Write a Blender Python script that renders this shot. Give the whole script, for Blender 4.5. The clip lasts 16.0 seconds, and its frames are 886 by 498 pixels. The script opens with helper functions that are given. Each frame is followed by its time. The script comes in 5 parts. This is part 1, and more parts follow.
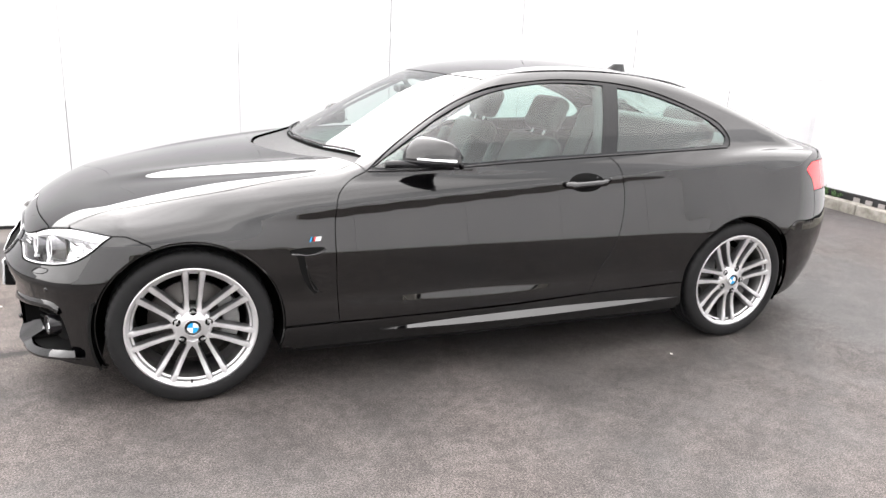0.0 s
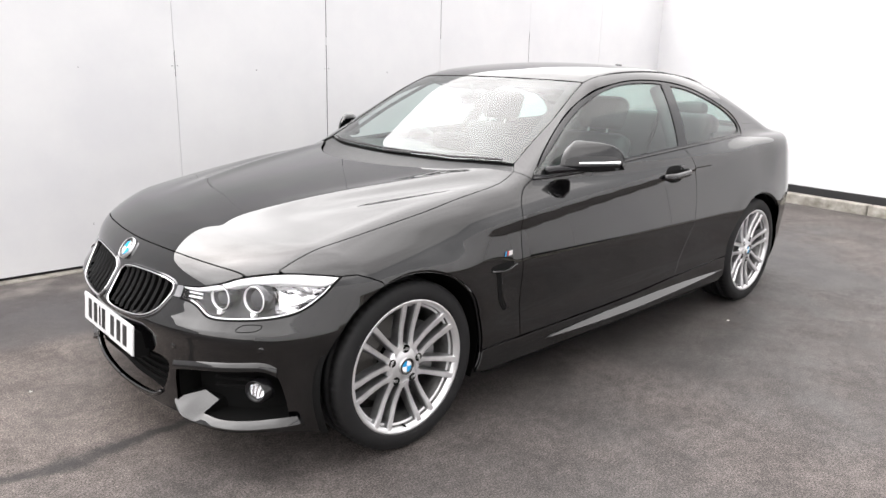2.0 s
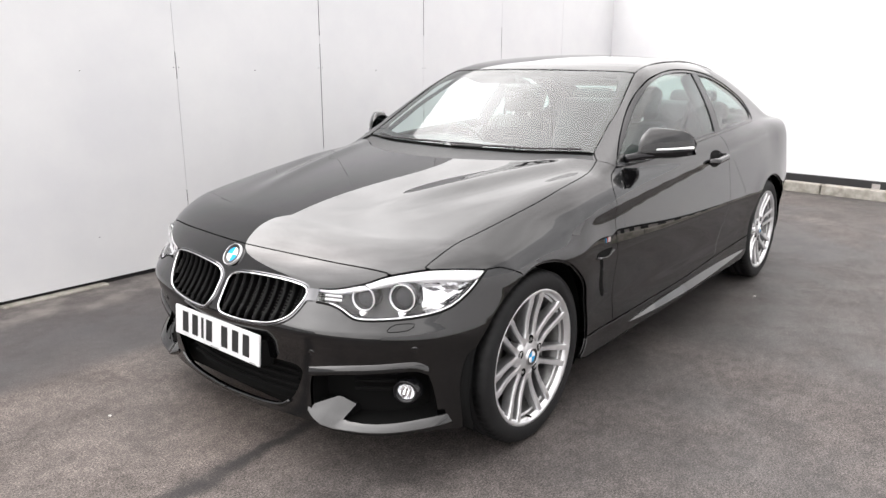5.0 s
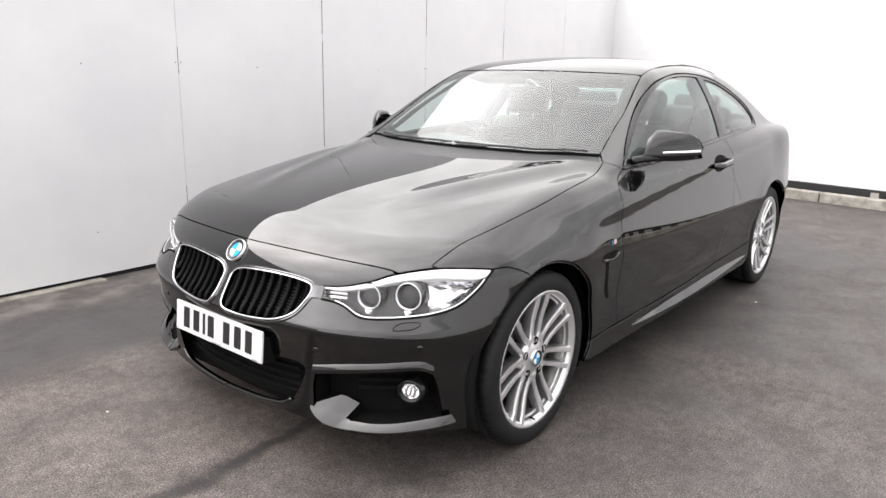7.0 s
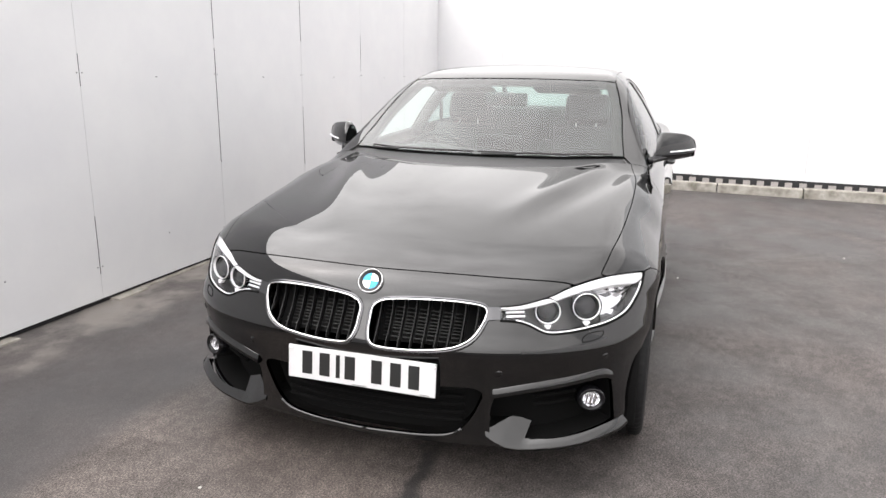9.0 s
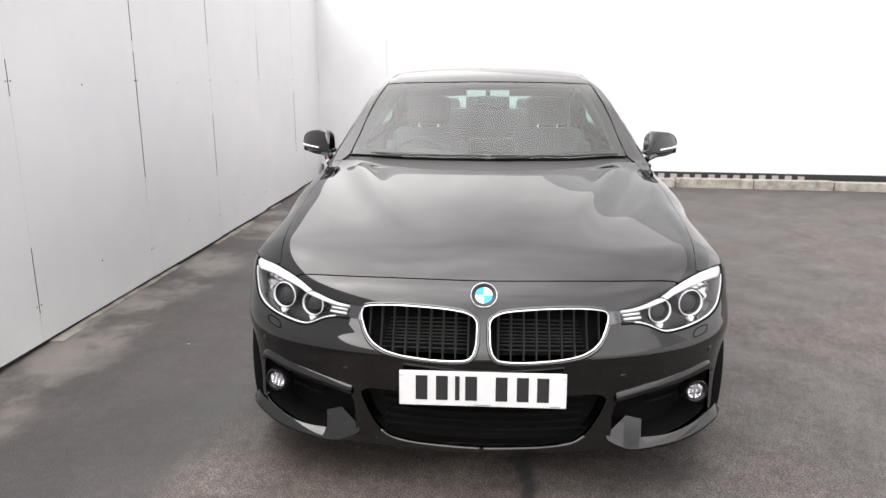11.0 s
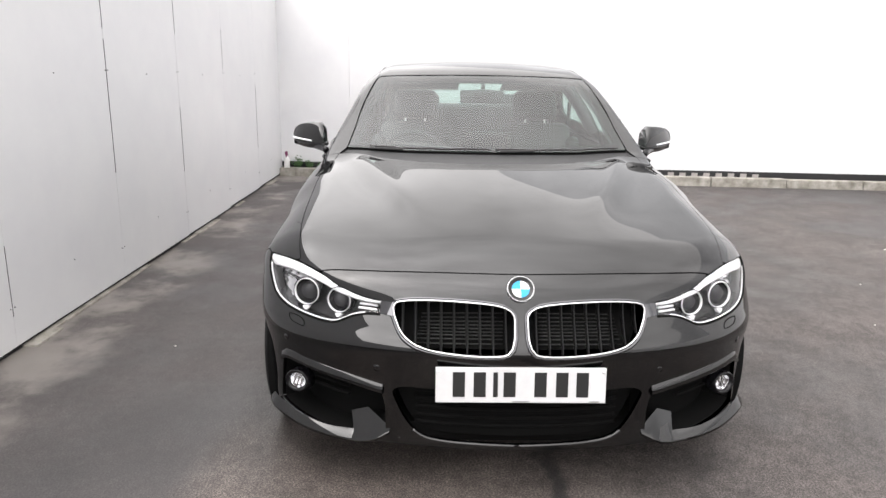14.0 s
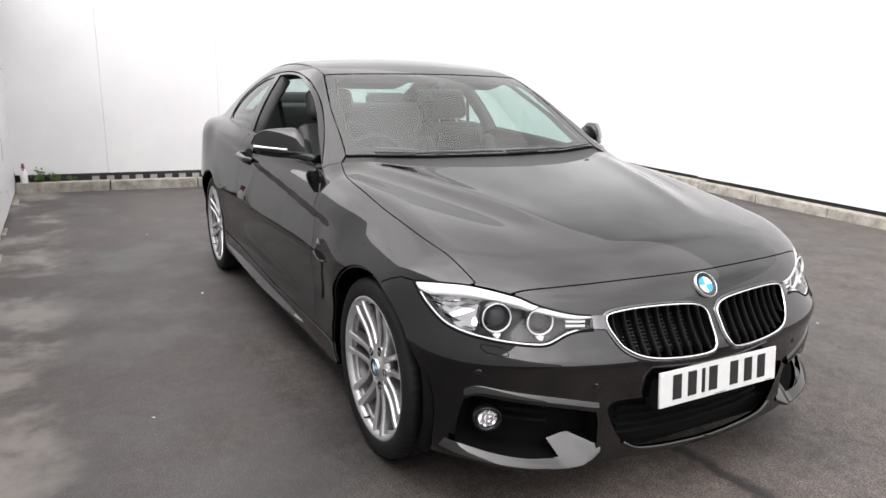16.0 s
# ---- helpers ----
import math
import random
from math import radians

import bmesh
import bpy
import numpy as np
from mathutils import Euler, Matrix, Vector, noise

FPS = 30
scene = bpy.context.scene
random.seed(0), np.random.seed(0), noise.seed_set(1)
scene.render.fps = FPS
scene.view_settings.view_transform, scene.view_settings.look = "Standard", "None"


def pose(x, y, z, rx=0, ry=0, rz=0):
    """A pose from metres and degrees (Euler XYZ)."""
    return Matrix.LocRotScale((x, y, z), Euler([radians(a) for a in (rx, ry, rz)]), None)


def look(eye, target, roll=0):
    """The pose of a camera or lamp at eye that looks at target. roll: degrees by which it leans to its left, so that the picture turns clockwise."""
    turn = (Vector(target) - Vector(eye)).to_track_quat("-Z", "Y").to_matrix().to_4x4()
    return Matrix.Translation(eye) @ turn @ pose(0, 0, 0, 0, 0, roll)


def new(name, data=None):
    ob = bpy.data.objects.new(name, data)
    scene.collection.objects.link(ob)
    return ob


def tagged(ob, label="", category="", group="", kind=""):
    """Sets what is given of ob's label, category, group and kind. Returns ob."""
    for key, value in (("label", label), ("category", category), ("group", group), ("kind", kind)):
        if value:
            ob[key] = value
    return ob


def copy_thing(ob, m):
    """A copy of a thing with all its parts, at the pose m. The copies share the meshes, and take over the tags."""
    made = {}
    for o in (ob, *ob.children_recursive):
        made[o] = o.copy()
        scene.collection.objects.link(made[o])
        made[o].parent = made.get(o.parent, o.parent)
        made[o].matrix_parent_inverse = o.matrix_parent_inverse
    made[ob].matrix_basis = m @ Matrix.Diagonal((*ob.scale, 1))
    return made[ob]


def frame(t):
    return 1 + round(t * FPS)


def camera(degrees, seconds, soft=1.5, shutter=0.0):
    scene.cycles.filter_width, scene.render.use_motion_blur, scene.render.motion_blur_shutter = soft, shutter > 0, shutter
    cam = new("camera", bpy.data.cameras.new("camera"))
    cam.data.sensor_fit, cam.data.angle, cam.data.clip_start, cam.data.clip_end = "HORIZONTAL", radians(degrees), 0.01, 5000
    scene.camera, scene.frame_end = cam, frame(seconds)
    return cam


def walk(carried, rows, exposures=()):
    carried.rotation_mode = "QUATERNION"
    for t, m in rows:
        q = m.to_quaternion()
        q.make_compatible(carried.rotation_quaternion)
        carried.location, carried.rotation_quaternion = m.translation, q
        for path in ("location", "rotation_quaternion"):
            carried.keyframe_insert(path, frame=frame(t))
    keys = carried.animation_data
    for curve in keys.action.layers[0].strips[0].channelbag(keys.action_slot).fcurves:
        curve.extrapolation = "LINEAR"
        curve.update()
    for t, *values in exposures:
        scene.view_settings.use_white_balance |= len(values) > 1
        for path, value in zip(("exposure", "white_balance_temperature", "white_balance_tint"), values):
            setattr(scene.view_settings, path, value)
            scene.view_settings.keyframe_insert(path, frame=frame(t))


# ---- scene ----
cam = camera(64.43, 16.0)
PATH = [
    (0, (-1.456, -3.608, 1.417), (-0.729, -1.824, 0.879), 2.9),
    (0.5, (-1.883, -3.411, 1.409), (-0.988, -1.696, 0.901), 2.5),
    (1, (-2.253, -3.121, 1.398), (-1.198, -1.497, 0.898), 1.8),
    (1.5, (-2.608, -2.868, 1.381), (-1.402, -1.349, 0.89), 2.1),
    (2, (-2.897, -2.626, 1.365), (-1.57, -1.217, 0.861), 1.5),
    (2.5, (-3.157, -2.409, 1.338), (-1.733, -1.093, 0.846), 1.0),
    (3, (-3.311, -2.215, 1.323), (-1.831, -0.958, 0.846), -0.0),
    (3.5, (-3.363, -2.13, 1.325), (-1.858, -0.908, 0.834), -0.6),
    (4, (-3.401, -2.105, 1.323), (-1.891, -0.891, 0.825), -0.2),
    (4.2, (-3.404, -2.098, 1.33), (-1.903, -0.875, 0.827), 0.1),
    (6.5, (-3.414, -2.078, 1.309), (-1.915, -0.85, 0.817), 0.5),
    (7, (-3.418, -2.045, 1.306), (-1.908, -0.828, 0.814), 1.3),
    (7.5, (-3.519, -1.933, 1.3), (-1.958, -0.781, 0.816), 1.9),
    (8, (-3.692, -1.656, 1.293), (-2.032, -0.652, 0.806), 1.3),
    (8.5, (-3.822, -1.314, 1.309), (-2.084, -0.454, 0.819), 1.3),
    (9, (-4.012, -0.884, 1.326), (-2.164, -0.286, 0.848), 0.7),
    (9.2, (-4.06, -0.664, 1.321), (-2.178, -0.186, 0.842), 1.4),
    (11.3, (-4.099, -0.002, 1.335), (-2.156, 0.107, 0.872), -0.1),
    (11.5, (-4.094, 0.0, 1.323), (-2.15, 0.101, 0.866), -0.1),
    (12, (-4.099, 0.003, 1.324), (-2.154, 0.102, 0.869), 0.2),
    (12.5, (-4.101, 0.008, 1.319), (-2.156, 0.102, 0.862), -0.1),
    (13, (-4.101, 0.024, 1.32), (-2.156, 0.109, 0.863), 0.2),
    (13.5, (-4.106, 0.07, 1.315), (-2.161, 0.138, 0.853), 0.5),
    (14, (-4.05, 0.276, 1.3), (-2.107, 0.237, 0.828), 0.8),
    (14.5, (-3.962, 0.628, 1.304), (-2.033, 0.392, 0.83), 1.6),
    (15, (-3.842, 1.085, 1.285), (-1.971, 0.546, 0.832), 3.0),
    (15.5, (-3.662, 1.405, 1.29), (-1.86, 0.669, 0.832), 3.0),
    (16, (-3.495, 1.719, 1.296), (-1.782, 0.799, 0.825), 1.0),
]
import mathutils.geometry
walk(cam, [(t, look(eye, target, roll)) for t, eye, target, roll in PATH], exposures=[(0.0, 1.68, 6600, 12), (1.5, 1.30, 6600, 12), (3.5, 1.09, 6600, 12), (8.0, 1.03, 6600, 12), (9.0, 0.97, 6600, 12), (12.0, 0.89, 6600, 12), (14.5, 0.91, 6600, 12), (16.0, 0.79, 6600, 12)])

# ---- light ----
SUN_TO = Vector((-0.22, 0.60, 0.76)).normalized()
world = bpy.data.worlds.new("overcast_sky")
scene.world = world
world.use_nodes = True
wn, wl = world.node_tree.nodes, world.node_tree.links
wn.clear()
sky = wn.new("ShaderNodeTexSky")
sky.sky_type, sky.sun_disc = "NISHITA", False
sky.sun_elevation = math.asin(SUN_TO.z)
sky.sun_rotation = math.atan2(SUN_TO.x, SUN_TO.y)
sky.dust_density, sky.air_density = 4.0, 1.0
coord = wn.new("ShaderNodeTexCoord")
cloud = wn.new("ShaderNodeTexNoise")
cloud.inputs["Scale"].default_value, cloud.inputs["Detail"].default_value = 2.4, 5.0
cloud.inputs["Roughness"].default_value, cloud.inputs["Distortion"].default_value = 0.55, 0.3
wl.new(coord.outputs["Generated"], cloud.inputs["Vector"])
tone = wn.new("ShaderNodeMapRange")
tone.inputs["From Min"].default_value, tone.inputs["From Max"].default_value = 0.3, 0.7
tone.inputs["To Min"].default_value, tone.inputs["To Max"].default_value = 0.66, 1.34
wl.new(cloud.outputs["Fac"], tone.inputs["Value"])


def sky_math(kind, a, b):
    m = wn.new("ShaderNodeMath")
    m.operation = kind
    for socket, value in zip(m.inputs, (a, b)):
        if isinstance(value, float):
            socket.default_value = value
        else:
            wl.new(value, socket)
    return m.outputs["Value"]


# the cloud is by far the brightest round the hidden sun
toward = wn.new("ShaderNodeVectorMath")
toward.operation = "DOT_PRODUCT"
toward.inputs[1].default_value = SUN_TO
wl.new(coord.outputs["Generated"], toward.inputs[0])
near_sun = sky_math("POWER", sky_math("MAXIMUM", toward.outputs["Value"], 0.0), 2.5)
haze = sky_math("MULTIPLY", sky_math("POWER", sky_math("MAXIMUM", toward.outputs["Value"], 0.0), 70.0), 4.5)
lit = sky_math("MULTIPLY", sky_math("ADD", sky_math("ADD", sky_math("MULTIPLY", near_sun, 16.5), 5.3), haze), tone.outputs["Result"])
grey = wn.new("ShaderNodeMix")
grey.data_type, grey.blend_type = "RGBA", "MIX"
grey.inputs["Factor"].default_value = 0.92
wl.new(sky.outputs["Color"], grey.inputs["A"])
wl.new(lit, grey.inputs["B"])
bg = wn.new("ShaderNodeBackground")
bg.inputs["Strength"].default_value = 0.15
wl.new(grey.outputs["Result"], bg.inputs["Color"])
wl.new(bg.outputs["Background"], wn.new("ShaderNodeOutputWorld").inputs["Surface"])
sun = new("sun", bpy.data.lights.new("sun", "SUN"))
sun.data.energy, sun.data.angle, sun.data.color = 1.2, radians(178), (1.0, 0.97, 0.93)
sun.matrix_world = look(SUN_TO * 20, (0, 0, 0))


# ---- materials ----
def material(name, color, rough=0.5, metal=0.0, **more):
    """A plain principled material; more: other inputs of the shader by name, with _ for spaces."""
    m = bpy.data.materials.new(name)
    m.use_nodes = True
    b = m.node_tree.nodes["Principled BSDF"]
    b.inputs["Base Color"].default_value = (*color, 1)
    b.inputs["Roughness"].default_value, b.inputs["Metallic"].default_value = rough, metal
    for key, value in more.items():
        b.inputs[key.replace("_", " ")].default_value = value
    return m


def grain(m, scale, low, high, detail=6.0, rough=None, bump=0.0, bump_scale=None, bump_dist=0.002):
    """Two scales of variation on a material: a broad mottling between two colours, and a fine grain in gloss and relief."""
    n, l = m.node_tree.nodes, m.node_tree.links
    b = n["Principled BSDF"]
    tc = n.new("ShaderNodeTexCoord")
    a = n.new("ShaderNodeTexNoise")
    a.inputs["Scale"].default_value, a.inputs["Detail"].default_value, a.inputs["Roughness"].default_value = scale, detail, 0.62
    l.new(tc.outputs["Object"], a.inputs["Vector"])
    r = n.new("ShaderNodeValToRGB")
    r.color_ramp.elements[0].position, r.color_ramp.elements[1].position = 0.32, 0.68
    r.color_ramp.elements[0].color, r.color_ramp.elements[1].color = (*low, 1), (*high, 1)
    l.new(a.outputs["Fac"], r.inputs["Fac"])
    l.new(r.outputs["Color"], b.inputs["Base Color"])
    if rough:
        q = n.new("ShaderNodeMapRange")
        q.inputs["To Min"].default_value, q.inputs["To Max"].default_value = rough
        l.new(a.outputs["Fac"], q.inputs["Value"])
        l.new(q.outputs["Result"], b.inputs["Roughness"])
    if bump:
        f = n.new("ShaderNodeTexNoise")
        f.inputs["Scale"].default_value, f.inputs["Detail"].default_value = bump_scale or scale * 20, 4.0
        l.new(tc.outputs["Object"], f.inputs["Vector"])
        k = n.new("ShaderNodeBump")
        k.inputs["Strength"].default_value, k.inputs["Distance"].default_value = bump, bump_dist
        l.new(f.outputs["Fac"], k.inputs["Height"])
        l.new(k.outputs["Normal"], b.inputs["Normal"])
    return m


PAINT = material("black_car_paint", (0.0015, 0.0015, 0.0017), 0.45, 0.0, Specular_IOR_Level=0.0, Coat_Weight=1.0, Coat_Roughness=0.006, Coat_IOR=1.64)
WALL_PAINT = grain(material("white_panel_paint", (0.72, 0.72, 0.73), 0.45), 1.6, (0.635, 0.635, 0.65), (0.695, 0.695, 0.70), rough=(0.38, 0.55), bump=0.05, bump_scale=25)


def asphalt():
    """Two lays of asphalt that meet in a joint along the yard: a coarse, dry, brownish one, and a smoother, damp, dark one beside the hoarding."""
    m = material("damp_asphalt", (0.05, 0.05, 0.05), 0.6, Specular_IOR_Level=0.35)
    n, l = m.node_tree.nodes, m.node_tree.links
    b = n["Principled BSDF"]
    place = n.new("ShaderNodeTexCoord").outputs["Object"]

    def noise_at(scale, detail, rough=0.6):
        t = n.new("ShaderNodeTexNoise")
        t.inputs["Scale"].default_value, t.inputs["Detail"].default_value, t.inputs["Roughness"].default_value = scale, detail, rough
        l.new(place, t.inputs["Vector"])
        return t.outputs["Fac"]

    def calc(kind, x, y):
        t = n.new("ShaderNodeMath")
        t.operation = kind
        for socket, value in zip(t.inputs, (x, y)):
            if isinstance(value, float):
                socket.default_value = value
            else:
                l.new(value, socket)
        return t.outputs["Value"]

    def step(value, lo, hi, to_lo=0.0, to_hi=1.0):
        t = n.new("ShaderNodeMapRange")
        t.interpolation_type = "SMOOTHSTEP"
        for key, v in (("From Min", lo), ("From Max", hi), ("To Min", to_lo), ("To Max", to_hi)):
            t.inputs[key].default_value = v
        l.new(value, t.inputs["Value"])
        return t.outputs["Result"]

    def blend(fac, x, y, kind="MIX"):
        t = n.new("ShaderNodeMix")
        t.data_type, t.blend_type = "RGBA", kind
        l.new(fac, t.inputs["Factor"])
        for socket, value in ((t.inputs["A"], x), (t.inputs["B"], y)):
            if isinstance(value, tuple):
                socket.default_value = (*value, 1)
            else:
                l.new(value, socket)
        return t.outputs["Result"]

    xyz = n.new("ShaderNodeSeparateXYZ")
    l.new(place, xyz.inputs["Vector"])
    x, y = xyz.outputs["X"], xyz.outputs["Y"]
    broad, patch, wave = noise_at(0.55, 5.0), noise_at(1.7, 6.0), noise_at(3.0, 4.0)
    stone, fine, lump = noise_at(140.0, 3.0, 0.8), noise_at(420.0, 2.0, 0.6), noise_at(22.0, 5.0, 0.7)
    edge = calc("ADD", y, calc("MULTIPLY", wave, 0.16))
    lay = step(edge, 1.02, 1.20)
    beside = step(calc("ADD", x, calc("MULTIPLY", patch, 0.9)), 0.1, 0.6)
    smooth = calc("MAXIMUM", lay, calc("MULTIPLY", beside, step(y, 0.2, 0.9)))
    damp = step(calc("ADD", calc("MULTIPLY", broad, 0.7), calc("MULTIPLY", patch, 0.3)), 0.38, 0.64)
    coarse = blend(damp, (0.066, 0.057, 0.0535), (0.038, 0.035, 0.034))
    worn = calc("MULTIPLY", step(calc("ADD", x, calc("MULTIPLY", patch, 0.8)), -0.9, -1.6), step(calc("ADD", y, calc("MULTIPLY", wave, 0.4)), -0.5, 0.2))
    # out-of-view ground ahead of the car, darkened so the bumper mirrors less light
    front_dim = step(calc("ADD", x, calc("MULTIPLY", patch, 0.6)), -2.45, -2.95)
    coarse = blend(calc("MULTIPLY", worn, step(broad, 0.30, 0.55, 0.35, 1.0)), coarse, (0.090, 0.076, 0.069))
    sleek = blend(damp, (0.076, 0.067, 0.065), (0.049, 0.0455, 0.0455))
    base = blend(calc("MULTIPLY", front_dim, 0.75), blend(smooth, coarse, sleek), (0.026, 0.0245, 0.024))
    speck = step(stone, 0.34, 0.72, 0.36, 2.15)
    grit = step(fine, 0.3, 0.7, 0.7, 1.3)
    mott = calc("MULTIPLY", calc("MULTIPLY", speck, grit), calc("MULTIPLY", step(lump, 0.30, 0.70, 0.74, 1.28), step(noise_at(4.2, 5.0, 0.65), 0.32, 0.68, 0.80, 1.20)))
    softened = calc("ADD", calc("MULTIPLY", mott, calc("SUBTRACT", 1.0, calc("MULTIPLY", smooth, 0.55))), calc("MULTIPLY", smooth, 0.55))
    grey = n.new("ShaderNodeCombineXYZ")
    for k in range(3):
        l.new(softened, grey.inputs[k])
    whole = n.new("ShaderNodeValue")
    whole.outputs[0].default_value = 1.0
    base = blend(whole.outputs[0], base, grey.outputs["Vector"], "MULTIPLY")
    pale = calc("MULTIPLY", step(calc("ADD", y, calc("MULTIPLY", wave, 0.5)), 1.98, 2.22), calc("MULTIPLY", step(patch, 0.42, 0.58), step(y, 2.34, 2.28)))
    base = blend(pale, base, (0.18, 0.163, 0.15))
    stain = calc("MULTIPLY", step(noise_at(0.8, 7.0, 0.7), 0.60, 0.68), 0.22)
    base = blend(stain, base, (0.15, 0.135, 0.125))
    trail = calc("ABSOLUTE", calc("ADD", calc("ADD", y, 0.17), calc("MULTIPLY", calc("SUBTRACT", wave, 0.5), 0.32)), 0.0)
    trail = calc("MULTIPLY", step(trail, 0.065, 0.01), calc("MULTIPLY", step(x, -1.5, -1.9), step(patch, 0.34, 0.50)))
    base = blend(calc("MULTIPLY", trail, 0.8), base, (0.012, 0.012, 0.013))
    l.new(base, b.inputs["Base Color"])
    dry = step(damp, 0.0, 1.0, 0.80, 0.48)
    l.new(calc("SUBTRACT", dry, calc("MULTIPLY", smooth, 0.10)), b.inputs["Roughness"])
    k = n.new("ShaderNodeBump")
    k.inputs["Distance"].default_value = 0.002
    l.new(calc("SUBTRACT", 0.3, calc("MULTIPLY", smooth, 0.2)), k.inputs["Strength"])
    l.new(calc("ADD", stone, calc("MULTIPLY", fine, 0.4)), k.inputs["Height"])
    l.new(k.outputs["Normal"], b.inputs["Normal"])
    return m


ASPHALT = asphalt()
KERB_STONE = grain(material("concrete_kerb", (0.35, 0.33, 0.29), 0.85), 9, (0.15, 0.138, 0.115), (0.37, 0.35, 0.315), bump=0.4, bump_scale=80)
SPACER = grain(material("grey_spacer", (0.3, 0.28, 0.27), 0.8), 8, (0.24, 0.22, 0.21), (0.34, 0.32, 0.31))
DARK = material("dark_gap", (0.015, 0.015, 0.016), 0.8)


# ---- mesh helpers ----
def finish(bm, name, mat, parent=None, label="", smooth=False):
    me = bpy.data.meshes.new(name)
    bm.to_mesh(me)
    bm.free()
    me.materials.append(mat)
    if smooth:
        me.polygons.foreach_set("use_smooth", [True] * len(me.polygons))
    ob = new(name, me)
    ob.parent = parent
    if label:
        ob["label"] = label
    return ob


def part(name, bm, mat, parent, label="", smooth=False):
    return finish(bm, name, mat, parent, label, smooth)


def box(bm, lo, hi, bevel=0.0, m=None):
    """A box between two corners, its edges bevelled."""
    lo, hi = Vector(lo), Vector(hi)
    g = bmesh.ops.create_cube(bm, size=1)
    vs = g["verts"]
    for v in vs:
        v.co = Vector(((lo + hi) / 2)[i] + v.co[i] * (hi - lo)[i] for i in range(3))
    if bevel:
        es = list({e for v in vs for e in v.link_edges})
        r = bmesh.ops.bevel(bm, geom=es, offset=bevel, segments=2, affect="EDGES", profile=0.6)
        vs = list({v for f in r["faces"] for v in f.verts} | {v for v in vs if v.is_valid})
    if m:
        bmesh.ops.transform(bm, matrix=m, verts=vs)
    return vs


# ---- the yard ----
WALL_Y, WALL_H, KERB_SKEW = 2.235, 2.44, 0.09


def rise(x, y):
    """The ground's height: level under the car, rising gently towards the back of the yard."""
    return 0.010 * np.maximum(x - 1.6, 0)

PANEL = 1.225


def sheet(name, mat, n=140, far=160.0):
    """The ground: one sheet, finely divided in the yard and reaching the horizon."""
    xs = np.concatenate([[-far, -60, -30, -16], np.linspace(-10, 8, n), [14, 30, 60, far]])
    ys = np.concatenate([[-far, -60, -30, -14], np.linspace(-8, 5, n), [10, 30, 60, far]])
    gx, gy = np.meshgrid(xs, ys, indexing="ij")
    gz = rise(np.minimum(gx, 8), gy)
    w = len(ys)
    faces = [(i * w + j, (i + 1) * w + j, (i + 1) * w + j + 1, i * w + j + 1) for i in range(len(xs) - 1) for j in range(w - 1)]
    me = bpy.data.meshes.new(name)
    me.from_pydata(np.stack([gx, gy, gz], -1).reshape(-1, 3).tolist(), [], faces)
    me.polygons.foreach_set("use_smooth", [True] * len(me.polygons))
    me.materials.append(mat)
    return new(name, me)


ground = tagged(sheet("ground", ASPHALT), "damp dark grey asphalt yard with pale dry patches", "ground", kind="structure")


def panel_wall(name, start, end, first, height, label, bottom=0.03):
    """A hoarding of flush white panels between two points of the plan; first: where its first joint lies along it."""
    start, end = Vector((*start, 0)), Vector((*end, 0))
    along = (end - start).normalized()
    length = (end - start).length
    back = Vector((-along.y, along.x, 0))
    m = Matrix((( along.x, back.x, 0, start.x), (along.y, back.y, 0, start.y), (0, 0, 1, 0), (0, 0, 0, 1)))
    bm = bmesh.new()
    box(bm, (0, 0.018, -0.1), (length, 0.12, height - 0.01), m=m)
    wall = tagged(finish(bm, name, DARK), label, "wall", kind="structure")
    cuts = [0.0] + [c for c in np.arange(first, length, PANEL) if c > 0.05] + [length]
    rng = random.Random(len(name))
    for a, b in zip(cuts, cuts[1:]):
        mid = start + along * ((a + b) / 2)
        z0 = float(rise(mid.x, mid.y)) + bottom
        bm = bmesh.new()
        out = rng.uniform(0.0, 0.0015)
        box(bm, (a + 0.0012, -out, z0), (b - 0.0012, 0.016, height), 0.001, m=m)
        part("panel", bm, WALL_PAINT, wall)
    return wall


def back_x(y):
    """The kerb's face along the back of the yard."""
    return 4.90 + KERB_SKEW * y


def right_y(x):
    """The kerb's face along the open side of the yard."""
    return -4.92 - 0.10 * (x - 0.3)


CORNER_R = (4.42, right_y(4.42))
wall_left = panel_wall("wall_left", (-13.0, WALL_Y), (5.45, WALL_Y), (0.357 + 13.0) % PANEL, WALL_H, "white hoarding of flush panels with fine dark joints")
panel_wall("wall_back", (back_x(WALL_Y + 0.06) + 0.2, WALL_Y + 0.06), (back_x(-5.6) + 0.2, -5.6), 0.98, WALL_H, "bright white hoarding above a concrete kerb", bottom=0.17)
panel_wall("wall_right", (CORNER_R[0] + 0.25, CORNER_R[1] - 0.2), (-9.0, right_y(-9.0) - 0.2), 0.6, WALL_H, "bright white hoarding behind a low kerb", bottom=0.13)


